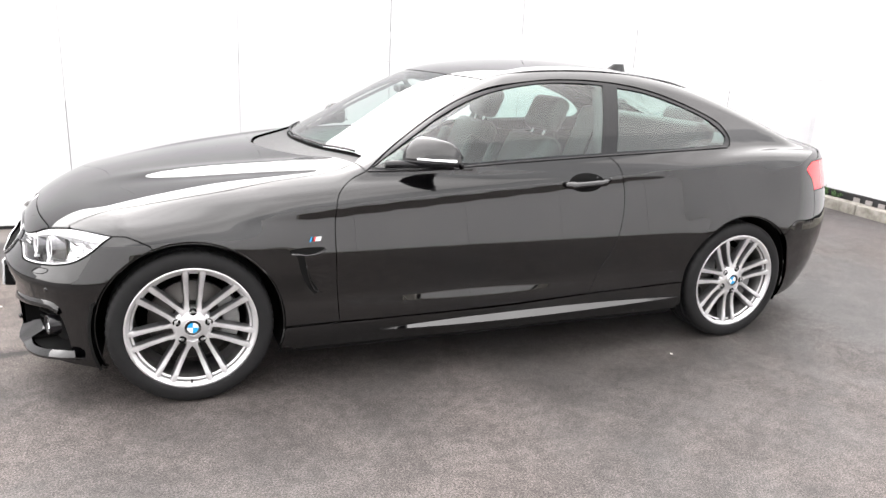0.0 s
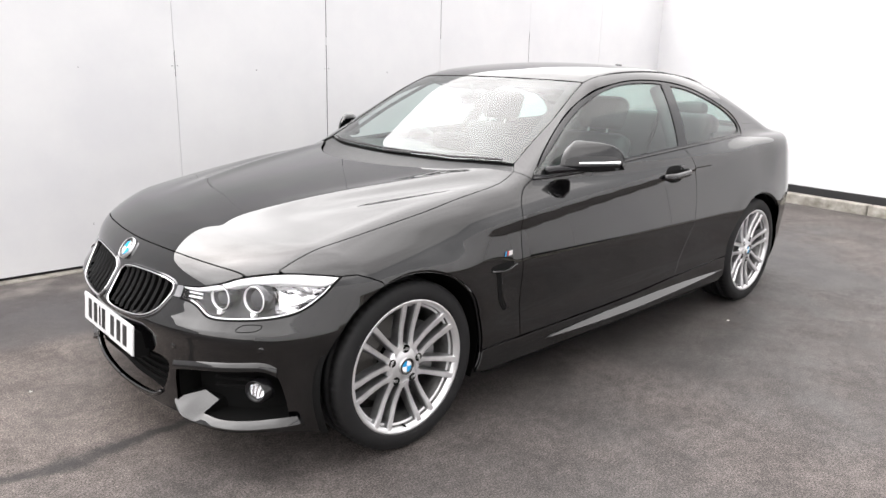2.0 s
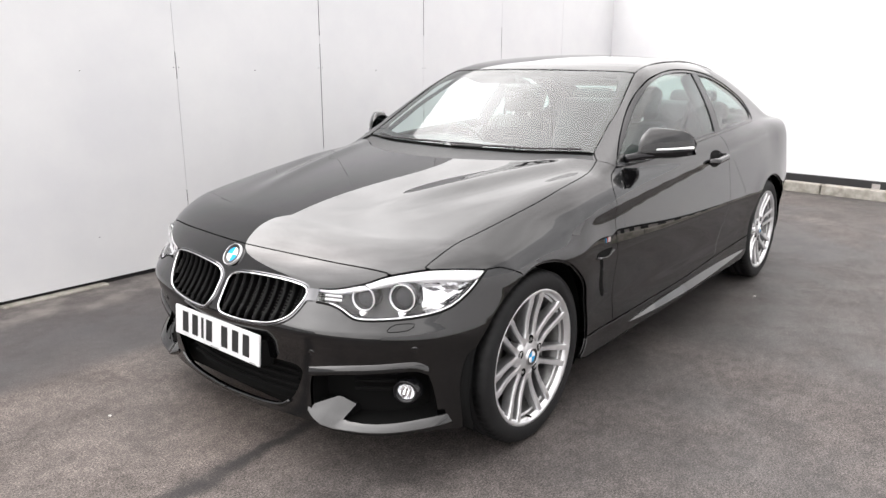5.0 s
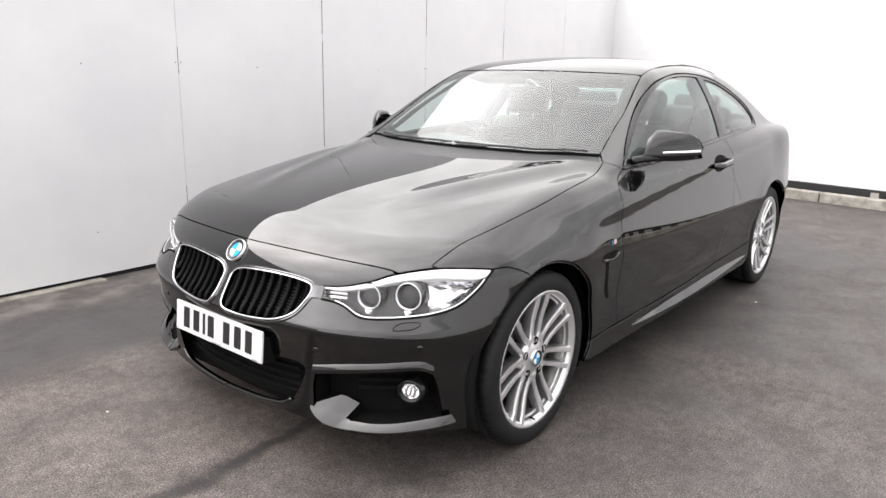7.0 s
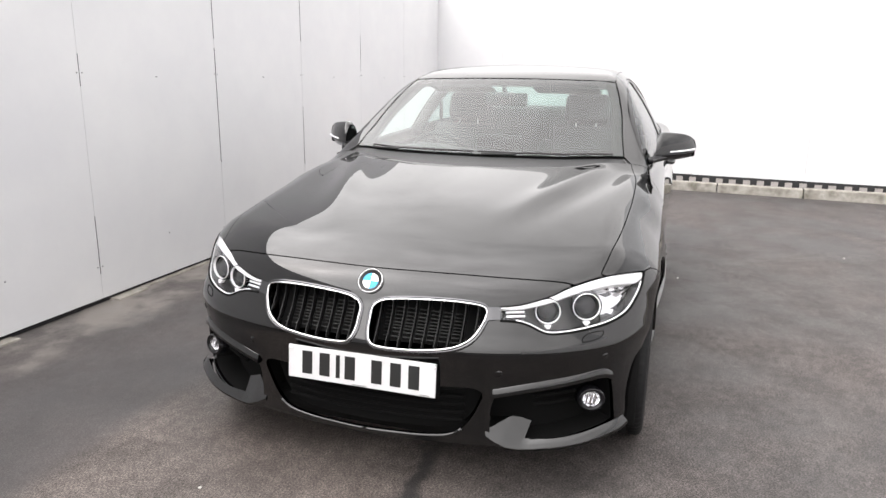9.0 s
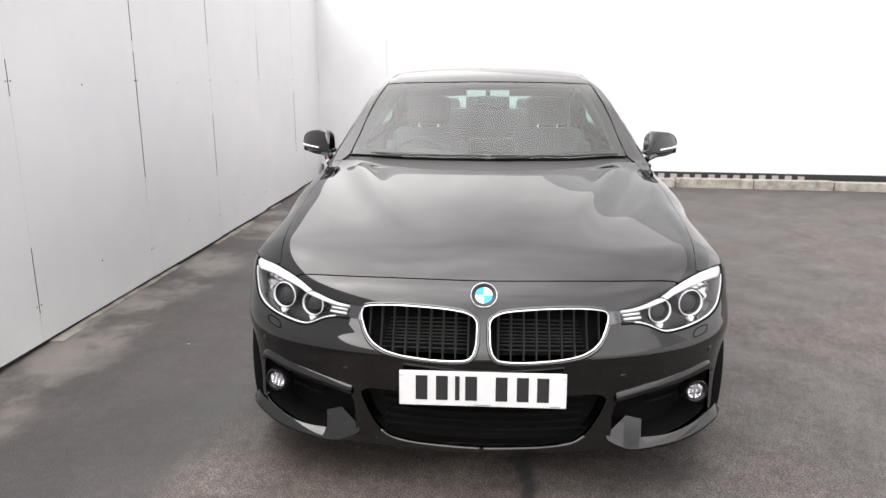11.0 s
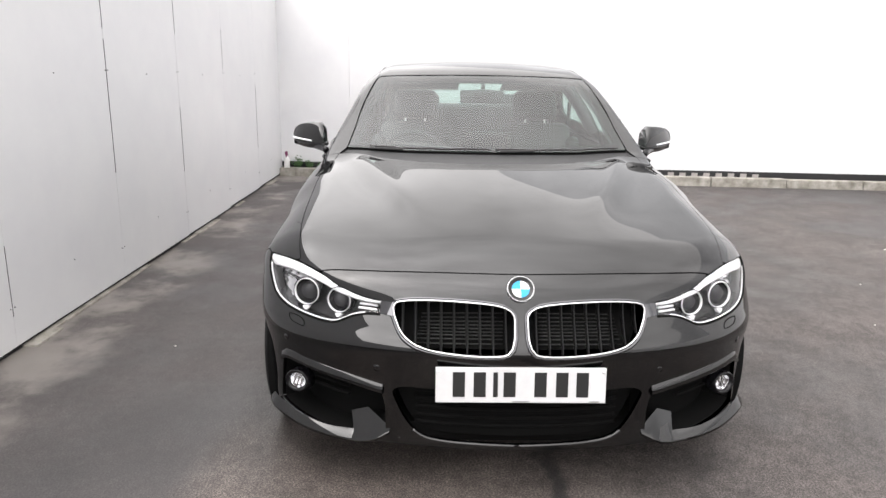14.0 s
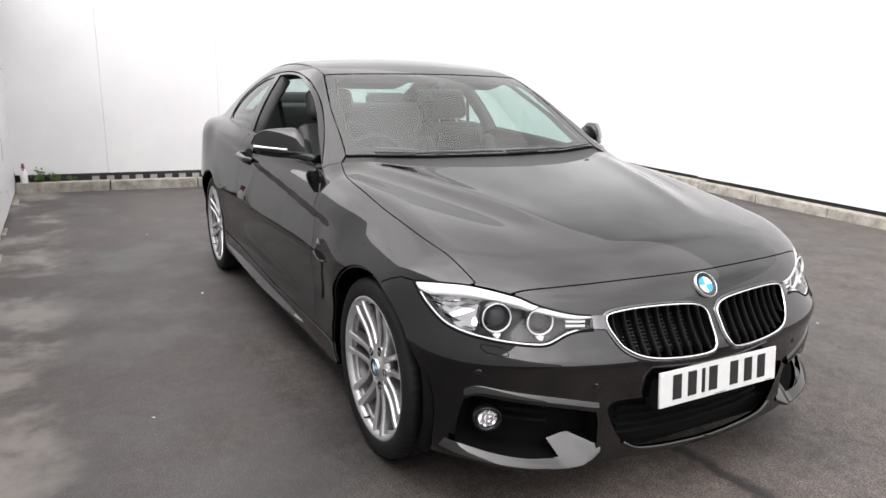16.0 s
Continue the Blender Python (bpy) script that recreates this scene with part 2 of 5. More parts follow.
def kerb(name, start, end, label):
    """A row of concrete kerb stones, each a piece of its own."""
    start, end = Vector((*start, 0)), Vector((*end, 0))
    along, length = (end - start).normalized(), (end - start).length
    back = Vector((-along.y, along.x, 0))
    root = tagged(new(name), label, "kerb", kind="structure")
    rng = random.Random(7)
    s = 0.0
    while s < length:
        e = min(s + 0.915, length)
        mid = start + along * ((s + e) / 2)
        z = float(rise(mid.x, mid.y))
        m = Matrix(((along.x, back.x, 0, mid.x), (along.y, back.y, 0, mid.y), (0, 0, 1, z), (0, 0, 0, 1))) @ pose(0, 0, 0, 0, 0, rng.uniform(-0.4, 0.4))
        bm = bmesh.new()
        h = (e - s) / 2 - 0.005
        box(bm, (-h, rng.uniform(0, 0.008), -0.1), (h, 0.14, 0.105 + rng.uniform(-0.006, 0.006)), 0.012, m=m)
        part("kerb_stone", bm, KERB_STONE, root, smooth=False)
        s = e
    return root


kerb("kerb_back", (back_x(WALL_Y), WALL_Y), (back_x(-5.4), -5.4), "weathered concrete kerb stones along the back wall")
kerb("kerb_right", (CORNER_R[0] + 0.05, CORNER_R[1]), (-9.0, right_y(-9.0)), "weathered concrete kerb stones along the side wall")

# the dark slot between kerb and back wall, with its row of pale spacers
slot = tagged(new("wall_slot"), "dark slot under the back wall with pale spacer blocks", "trim", kind="structure")
rng = random.Random(3)
bm = bmesh.new()
p0, p1 = Vector((back_x(2.2) + 0.17, 2.2, 0)), Vector((back_x(-5.4) + 0.17, -5.4, 0))
way = (p1 - p0).normalized()
mm = Matrix(((way.x, -way.y, 0, p0.x), (way.y, way.x, 0, p0.y), (0, 0, 1, 0), (0, 0, 0, 1)))
box(bm, (0, 0.0, 0.0), ((p1 - p0).length, 0.03, 0.2), m=mm)
part("slot_back", bm, DARK, slot)
block = None
for s0, s1 in ((0.75, 1.9), (3.2, 6.2)):
    for k, s in enumerate(np.arange(s0, s1, 0.15)):
        if block is None:
            bm = bmesh.new()
            box(bm, (-0.038, -0.012, -0.028), (0.038, 0.0, 0.028), 0.003)
            block = part("spacer", bm, SPACER, slot)
            ob = block
        else:
            ob = block.copy()
            scene.collection.objects.link(ob)
        ob.matrix_basis = mm @ pose(s + rng.uniform(-0.006, 0.006), -0.001, 0.150 + rng.uniform(-0.003, 0.003))

# a narrow step of grit and cement at the foot of the left wall
bm = bmesh.new()
rngw = random.Random(11)
s = -9.0
while s < 4.8:
    e = s + rngw.uniform(0.25, 0.7)
    zz = float(rise(s, 2.2))
    if rngw.random() < 0.5:
        box(bm, (s, WALL_Y - rngw.uniform(0.012, 0.06), zz - 0.02), (e, WALL_Y + 0.02, zz + rngw.uniform(0.006, 0.016)), 0.005)
    s = e
tagged(finish(bm, "wall_footing", KERB_STONE), "crumbling cement footing along the hoarding", "trim", kind="structure")

# joints that have opened and gathered dirt
for x, z0, z1 in ((0.357, 0.70, 1.50), (0.357, 1.56, 1.86), (1.582, 0.55, 1.05), (1.582, 1.60, 2.05), (2.807, 1.36, 1.72), (-0.868, 1.25, 1.42), (-0.868, 0.18, 0.52), (-2.093, 0.30, 0.95), (4.032, 0.50, 1.20), (-3.318, 0.9, 1.6)):
    bm = bmesh.new()
    box(bm, (x - 0.0015, WALL_Y - 0.0025, z0), (x + 0.0015, WALL_Y + 0.002, z1))
    part("joint_seal", bm, DARK, wall_left)

# screw heads on the left wall's panels
screws = bmesh.new()
for k in range(-7, 5):
    xs = 0.357 + PANEL * k
    for z in (0.22, 1.32, 2.3):
        for d in (-0.018, 0.018):
            bmesh.ops.create_cone(screws, segments=8, cap_ends=True, radius1=0.0035, radius2=0.003, depth=0.004, matrix=pose(xs + d, WALL_Y - 0.0025, z + 0.01 * d, 90))
    for z in (0.30, 1.30):
        bmesh.ops.create_cone(screws, segments=8, cap_ends=True, radius1=0.0035, radius2=0.003, depth=0.004, matrix=pose(xs + 0.61, WALL_Y - 0.0025, z, 90))
tagged(finish(screws, "panel_screws", DARK), "small dark screw heads on the hoarding", "screws", kind="stuff")

# ---- car form ----
def spline(xs, ys):
    """A natural cubic spline through a few stations, straight beyond its ends."""
    xs, ys = np.array(xs, float), np.array(ys, float)
    n, h = len(xs), np.diff(xs)
    a, b = np.eye(n), np.zeros(n)
    for i in range(1, n - 1):
        a[i, i - 1], a[i, i], a[i, i + 1] = h[i - 1], 2 * (h[i - 1] + h[i]), h[i]
        b[i] = 6 * ((ys[i + 1] - ys[i]) / h[i] - (ys[i] - ys[i - 1]) / h[i - 1])
    m = np.linalg.solve(a, b)
    d0 = (ys[1] - ys[0]) / h[0] - h[0] * m[1] / 6
    d1 = (ys[-1] - ys[-2]) / h[-1] + h[-1] * m[-2] / 6

    def at(x):
        x = np.asarray(x, float)
        i = np.clip(np.searchsorted(xs, x) - 1, 0, n - 2)
        t, u = x - xs[i], xs[i + 1] - x
        y = (m[i] * u**3 + m[i + 1] * t**3) / (6 * h[i]) + (ys[i] / h[i] - m[i] * h[i] / 6) * u + (ys[i + 1] / h[i] - m[i + 1] * h[i] / 6) * t
        y = np.where(x < xs[0], ys[0] + d0 * (x - xs[0]), y)
        return np.where(x > xs[-1], ys[-1] + d1 * (x - xs[-1]), y)

    return at


def smax(a, b, k):
    h = np.clip(0.5 + 0.5 * (a - b) / k, 0, 1)
    return b + (a - b) * h + k * h * (1 - h)


def smin(a, b, k):
    return -smax(-a, -b, k)


def ramp(x, a, b):
    t = np.clip((x - a) / (b - a), 0, 1)
    return t * t * (3 - 2 * t)


AXLE, HUB = (-1.382, 1.348), 0.318
deck = spline([-2.3, -2.1, -1.95, -1.75, -1.4, -1.05, -0.8, -0.3, 0.8, 1.5, 1.95, 2.25, 2.42], [0.60, 0.70, 0.762, 0.824, 0.895, 0.942, 0.972, 0.995, 1.02, 1.035, 1.03, 1.015, 1.005])
fender = spline([-2.2, -1.95, -1.7, -1.4, -1.0, -0.6, 0, 0.7, 1.4, 1.9, 2.4], [0.60, 0.685, 0.752, 0.817, 0.885, 0.925, 0.955, 0.985, 1.0, 0.99, 0.96])
plan = spline([-2.2, -1.8, -1.4, -1.0, -0.5, 0.2, 0.8, 1.4, 1.9, 2.4], [0.805, 0.857, 0.881, 0.892, 0.890, 0.892, 0.898, 0.905, 0.878, 0.80])
lean = spline([0.1, 0.2, 0.30, 0.38, 0.46, 0.502, 0.52, 0.545, 0.57, 0.62, 0.69, 0.76], [0.05, 0.036, 0.033, 0.026, 0.012, 0.001, 0.004, 0.022, 0.038, 0.068, 0.10, 0.17])
tail = spline([0.15, 0.3, 0.45, 0.6, 0.75, 0.9, 1.0, 1.1], [0.20, 0.075, 0.018, 0.0, 0.03, 0.085, 0.12, 0.15])
roofline = spline([-0.5, -0.18, 0.1, 0.4, 0.75, 1.1, 1.5, 1.9, 2.2], [1.235, 1.322, 1.377, 1.402, 1.389, 1.333, 1.205, 1.045, 0.92])


def form(p):
    """Below nought inside the closed car, above it outside; the skin is where it is nought."""
    x, y, z = p[..., 0], np.abs(p[..., 1]), p[..., 2]
    sy = np.sqrt(y * y + 4e-4)
    crest = 0.79 + 0.078 * (x + 0.8)
    w = z - crest
    up = (w + np.sqrt(w * w + 1.4e-4)) / 2
    tuck = 0.33 * up + 1.0 * up * up
    along = ramp(x, -1.12, -0.85) * ramp(x, 2.0, 1.3)
    fold = lambda at, k: (z - at + np.sqrt((z - at) ** 2 + k * k)) / 2
    relief = 0.24 * fold(crest - 0.004, 0.008) - 0.40 * fold(crest - 0.034, 0.010) + 0.29 * fold(0.60, 0.014) - 0.13 * fold(0.44, 0.03)
    tuck = tuck + along * (relief + 0.008) + (1 - along) * 0.018 * ramp(z, 0.56, 0.43)
    tuck = tuck + 0.018 * along - (0.004 + 0.007 * np.exp(-(((x + 0.15) / 0.5) ** 2))) * ramp(z, 0.42, 0.34) + 0.035 * ramp(z, 0.27, 0.12)
    tuck = tuck + 0.016 * ramp(z, 0.55, 0.25) * ramp(x, -1.1, -1.5)
    tuck = tuck + 0.014 * ramp(z, 0.625, 0.585) * ramp(x, 1.62, 1.78)
    half = plan(x) - tuck
    half = half - 0.05 * ramp(z, 0.64, 0.80) * ramp(x, -0.8, -1.3) - 0.07 * ramp(x, 1.5, 2.3) * ramp(z, 0.4, 0.9)
    for wheel in AXLE:
        r = np.hypot(x - wheel, z - HUB)
        half = half + 0.005 * np.exp(-(((r - 0.37) / 0.075) ** 2)) * ramp(z, 0.32, 0.55)
    side = sy - half
    over = np.minimum(sy / 0.84, 1.15) ** 1.75
    top = deck(x) * (1 - over) + fender(x) * over
    crease = 0.27 + 0.33 * np.clip(x + 1.8, -0.2, 1.1)
    off = sy - crease
    ridge = 0.012 * np.exp(-(np.sqrt(off * off + 1e-4) / 0.062) ** 1.7) - 0.007 * np.exp(-(((off - 0.10) / 0.07) ** 2))
    top = top + ridge * ramp(x, -1.8, -1.25) * ramp(x, -0.55, -0.9)
    top = z - top
    nose = -2.122 + 0.27 * sy**2 + 0.47 * sy**6 + lean(z) - x
    back = x - (2.35 - 0.29 * sy**2 - 0.75 * sy**6 - tail(z))
    low = smax(side, top, 0.12)
    low = smax(low, nose, 0.08)
    low = smax(low, back, 0.06)
    low = smax(low, 0.155 + 0.005 * ramp(x, -1.75, -2.0) - z, 0.03)
    dz = np.maximum(z - 0.97, -0.04)
    wide = 0.812 - 0.40 * dz - 0.62 * dz * np.abs(dz) - 0.3 * np.maximum(0.95 - z, 0) - 0.10 * ramp(x, 0.7, 2.0) - 0.03 * ramp(x, 0.0, -0.7)
    cab = sy - wide
    cab = smax(cab, z - roofline(x) + 0.095 * sy**2, 0.06)
    cab = smax(cab, (0.78 * (-0.86 + 0.40 * sy**2 + (z - 0.965) * 1.86 - x)) * 0.55, 0.05)
    cab = smax(cab, 0.80 - z, 0.05)
    cab = smax(cab, back + 0.05, 0.04)
    return smin(low, cab, 0.035)


def slope(p):
    e = 1e-4
    g = np.stack([form(p + d) - form(p - d) for d in np.eye(3) * e], -1)
    return g / np.linalg.norm(g, axis=-1, keepdims=True)


def meet(start, way, far):
    """Where rays from outside (start, far along way being inside) meet the skin."""
    a, b = np.zeros(len(start)), np.full(len(start), far, float)
    for _ in range(36):
        m = (a + b) / 2
        out = form(start + way * m[:, None]) > 0
        a, b = np.where(out, m, a), np.where(out, b, m)
    return start + way * b[:, None]


# ---- skins on the car's form ----
NOSE_O, TAIL_O, FLANK_O = np.array([-1.4, 0, 0.42]), np.array([1.5, 0, 0.5]), np.array([0.5, 0.6])


def to_plane(kind, p):
    """Flat coordinates, in metres, of points near the skin."""
    p = np.asarray(p, float)
    if kind == "side":
        return p[:, [0, 2]]
    if kind == "top":
        return p[:, [0, 1]]
    if kind == "flank":
        return np.stack([p[:, 0], 0.42 * np.arctan2(p[:, 2] - FLANK_O[1], -p[:, 1] - FLANK_O[0])], 1)
    o, s = (NOSE_O, -1) if kind == "nose" else (TAIL_O, 1)
    d = p - o
    return 0.75 * np.stack([np.arctan2(d[:, 1], s * d[:, 0]), np.arctan2(d[:, 2], np.hypot(d[:, 0], d[:, 1]))], 1)


def to_skin(kind, q):
    """The places on the skin of flat coordinates. Side and flank mean the car's near side, where y is below nought."""
    n = len(q)
    if kind == "side":
        return meet(np.stack([q[:, 0], np.full(n, -1.3), q[:, 1]], 1), np.tile([0.0, 1, 0], (n, 1)), 1.3)
    if kind == "top":
        return meet(np.stack([q[:, 0], q[:, 1], np.full(n, 1.7)], 1), np.tile([0.0, 0, -1], (n, 1)), 1.4)
    if kind == "flank":
        a = q[:, 1] / 0.42
        d = np.stack([np.zeros(n), -np.cos(a), np.sin(a)], 1)
        o = np.stack([q[:, 0], np.full(n, -FLANK_O[0]), np.full(n, FLANK_O[1])], 1)
        return meet(o + 1.2 * d, -d, 1.2)
    o, s = (NOSE_O, -1) if kind == "nose" else (TAIL_O, 1)
    a, b = q[:, 0] / 0.75, q[:, 1] / 0.75
    d = np.stack([s * np.cos(a) * np.cos(b), np.sin(a) * np.cos(b), np.sin(b)], 1)
    return meet(o + 2 * d, -d, 2.0)


def on_side(points):
    """Places on the skin for (x, z) as seen from the side."""
    return to_skin("side", np.array(points, float))


def on_top(points):
    return to_skin("top", np.array(points, float))


def flow(points, step=0.012):
    """A smooth open line through points."""
    p = np.asarray(points, float)
    if len(p) == 2:
        n = max(2, int(np.linalg.norm(p[1] - p[0]) / step))
        return p[0] + (p[1] - p[0]) * np.linspace(0, 1, n + 1)[:, None]
    e = np.vstack([2 * p[0] - p[1], p, 2 * p[-1] - p[-2]])
    out = []
    for i in range(len(p) - 1):
        a, b, c, d = e[i : i + 4]
        n = max(2, int(np.linalg.norm(c - b) / step))
        t = np.linspace(0, 1, n, endpoint=False)[:, None]
        out.append(0.5 * (2 * b + (c - a) * t + (2 * a - 5 * b + 4 * c - d) * t**2 + (3 * b - a - 3 * c + d) * t**3))
    return np.vstack(out + [p[-1:]])


def loop(points, step=0.012):
    """A smooth closed line through points."""
    p = np.asarray(points, float)
    k = len(p)
    out = []
    for i in range(k):
        a, b, c, d = p[(i - 1) % k], p[i], p[(i + 1) % k], p[(i + 2) % k]
        n = max(2, int(np.linalg.norm(c - b) / step))
        t = np.linspace(0, 1, n, endpoint=False)[:, None]
        out.append(0.5 * (2 * b + (c - a) * t + (2 * a - 5 * b + 4 * c - d) * t**2 + (3 * b - a - 3 * c + d) * t**3))
    return np.vstack(out)


def chain(*lines):
    """One closed outline out of open lines, each taken up where the one before ended."""
    out = [lines[0]]
    for line in lines[1:]:
        if np.linalg.norm(line[0] - out[-1][-1]) > np.linalg.norm(line[-1] - out[-1][-1]):
            line = line[::-1]
        out.append(line)
    p = np.vstack(out)
    keep = np.linalg.norm(p - np.roll(p, 1, 0), axis=1) > 0.002
    return p[keep]


def mirrored(p):
    return np.asarray(p) * [1, -1, 1]


def within(poly, q):
    """Which points lie in a flat polygon."""
    a, b = poly, np.roll(poly, -1, 0)
    out = np.zeros(len(q), bool)
    for (x0, y0), (x1, y1) in zip(a, b):
        if y0 != y1:
            hit = ((y0 > q[:, 1]) != (y1 > q[:, 1])) & (q[:, 0] < (x1 - x0) * (q[:, 1] - y0) / (y1 - y0) + x0)
            out ^= hit
    return out


def shrink(poly, d):
    """A flat polygon moved inwards by d, and the outward way at each of its points."""
    t = np.roll(poly, -1, 0) - np.roll(poly, 1, 0)
    t /= np.linalg.norm(t, axis=1, keepdims=True) + 1e-12
    x, y = poly[:, 0], poly[:, 1]
    area = (x * np.roll(y, -1) - y * np.roll(x, -1)).sum()
    out = np.stack([t[:, 1], -t[:, 0]], 1) * (1 if area > 0 else -1)
    return poly - out * d, out


def lay_mesh(name, verts, faces, normals, mat, parent, label="", flip=False):
    """A mesh object whose shading follows the given normals."""
    verts, normals = np.array(verts), np.array(normals)
    if flip:
        verts, normals, faces = verts * [1, -1, 1], normals * [1, -1, 1], [f[::-1] for f in faces]
    me = bpy.data.meshes.new(name)
    me.from_pydata(verts.tolist(), [], faces)
    me.polygons.foreach_set("use_smooth", [True] * len(me.polygons))
    me.normals_split_custom_set_from_vertices(normals.tolist())
    me.materials.append(mat)
    ob = new(name, me)
    ob.parent = parent
    if label:
        ob["label"] = label
    return ob


def skin(name, mat, parent, kind, outline, holes=(), h=0.03, gap=0.002, lift=0.0, edge=0.010, under=0.008, hole_edge=0.03, label="", both=False, flip=False):
    """A panel of the car: the part of its skin inside an outline, with holes, its edges turned in; both: with its mirror image on the far side."""
    poly, out = shrink(to_plane(kind, outline), gap)
    rings = [(poly, out, edge, under)]
    for hole in holes:
        q, o = shrink(to_plane(kind, hole), 0.0)
        rings.append((q, -o, hole_edge, 0.0))
    lo, hi = poly.min(0), poly.max(0)
    gx, gy = np.meshgrid(np.arange(lo[0] + h / 2, hi[0], h), np.arange(lo[1] + h / 2, hi[1], h))
    gx[1::2] += h / 2
    q = np.stack([gx.ravel(), gy.ravel()], 1)
    ok = within(poly, q)
    edges, pts = [], []
    for ring, *_ in rings:
        ok &= np.array([np.hypot(*(ring - p).T).min() for p in q]) > 0.45 * h
        k = sum(len(p) for p in pts)
        edges += [(k + i, k + (i + 1) % len(ring)) for i in range(len(ring))]
        pts.append(ring)
    for hole in rings[1:]:
        ok &= ~within(hole[0], q)
    pts = np.vstack(pts + [q[ok]])
    from_cdt = mathutils.geometry.delaunay_2d_cdt([Vector(p) for p in pts], edges, [], 0, 1e-7)
    flat = np.array([tuple(v) for v in from_cdt[0]])
    tris = np.array(from_cdt[2])
    mid = flat[tris].mean(1)
    good = within(poly, mid)
    for hole in rings[1:]:
        good &= ~within(hole[0], mid)
    tris = tris[good]
    verts = to_skin(kind, flat)
    norms = slope(verts)
    a, b, c = (verts[tris[:, i]] for i in range(3))
    turn = (np.cross(b - a, c - a) * norms[tris[:, 0]]).sum(1) < 0
    tris[turn] = tris[turn][:, ::-1]
    verts = verts + norms * lift
    faces = [tuple(map(int, t)) for t in tris]
    vs, ns = [verts], [norms]
    k = len(verts)
    for ring, way, deep, wide in rings:
        p = to_skin(kind, ring)
        n = slope(p)
        far = to_skin(kind, ring + way * 0.004) - p
        far -= n * (far * n).sum(1, keepdims=True)
        far /= np.linalg.norm(far, axis=1, keepdims=True) + 1e-9
        p = p + n * lift
        m = len(p)
        rows = [p, p - n * deep * 0.25 + far * 0.0006, p - n * deep]
        nr = [n * 0.6 + far * 0.8, far, far]
        if wide:
            rows.append(p - n * (deep + 0.001) + far * wide)
            nr.append(n)
        for r, row in enumerate(rows):
            vs.append(row)
            ns.append(nr[r] / np.linalg.norm(nr[r], axis=1, keepdims=True))
        for r in range(len(rows) - 1):
            for i in range(m):
                j = (i + 1) % m
                faces.append((k + r * m + i, k + r * m + j, k + (r + 1) * m + j, k + (r + 1) * m + i))
        k += len(rows) * m
    vs, ns = np.vstack(vs), np.vstack(ns)
    made = [lay_mesh(name, vs, faces, ns, mat, parent, label, flip)]
    if both:
        made.append(lay_mesh(name, vs, faces, ns, mat, parent, label, True))
    return made


def tube(name, line, radius, mat, parent, closed=True, label="", squash=1.0, sides=8):
    """A bar along a line; radius: one, or one for each point."""
    p = np.asarray(line, float)
    n = len(p)
    t = np.roll(p, -1, 0) - np.roll(p, 1, 0) if closed else np.gradient(p, axis=0)
    t /= np.linalg.norm(t, axis=1, keepdims=True)
    r = np.broadcast_to(np.asarray(radius, float), (n,))
    up = np.array([-1.0, 0, 0.15])
    a = np.cross(t, up)
    a /= np.linalg.norm(a, axis=1, keepdims=True) + 1e-9
    b = np.cross(a, t)
    ang = np.linspace(0, 2 * np.pi, sides, endpoint=False)
    verts = (p[:, None] + r[:, None, None] * (np.cos(ang)[None, :, None] * a[:, None] + squash * np.sin(ang)[None, :, None] * b[:, None])).reshape(-1, 3)
    faces = [(i * sides + k, i * sides + (k + 1) % sides, ((i + 1) % n) * sides + (k + 1) % sides, ((i + 1) % n) * sides + k) for i in range(n if closed else n - 1) for k in range(sides)]
    if not closed:
        faces += [tuple(range(sides))[::-1], tuple((n - 1) * sides + k for k in range(sides))]
    bm = bmesh.new()
    vs = [bm.verts.new(v) for v in verts]
    for f in faces:
        bm.faces.new([vs[i] for i in f])
    bmesh.ops.recalc_face_normals(bm, faces=bm.faces)
    return part(name, bm, mat, parent, label, smooth=True)


def lathe(profile, axis="y", turns=64, closed=False):
    """A bmesh turned from (radius, along) pairs about an axis through nought."""
    bm = bmesh.new()
    rings = []
    for r, s in profile:
        ring = []
        for k in range(turns):
            a = 2 * math.pi * k / turns
            c, d = r * math.cos(a), r * math.sin(a)
            ring.append(bm.verts.new({"y": (c, s, d), "x": (s, c, d), "z": (c, d, s)}[axis]))
        rings.append(ring)
    pairs = list(zip(rings, rings[1:])) + ([(rings[-1], rings[0])] if closed else [])
    for a, b in pairs:
        for k in range(turns):
            bm.faces.new((a[k], a[(k + 1) % turns], b[(k + 1) % turns], b[k]))
    bmesh.ops.recalc_face_normals(bm, faces=bm.faces)
    return bm


def soft_box(lo, hi, bevel, m=None, segments=4):
    """A bmesh of a box with well rounded edges, for upholstery."""
    bm = bmesh.new()
    bmesh.ops.create_cube(bm, size=1)
    lo, hi = np.array(lo), np.array(hi)
    for v in bm.verts:
        v.co = Vector((lo + hi) / 2 + np.array(v.co) * (hi - lo))
    bmesh.ops.bevel(bm, geom=list(bm.edges), offset=bevel, segments=segments, affect="EDGES", profile=0.5)
    if m:
        bmesh.ops.transform(bm, matrix=m, verts=bm.verts)
    return bm


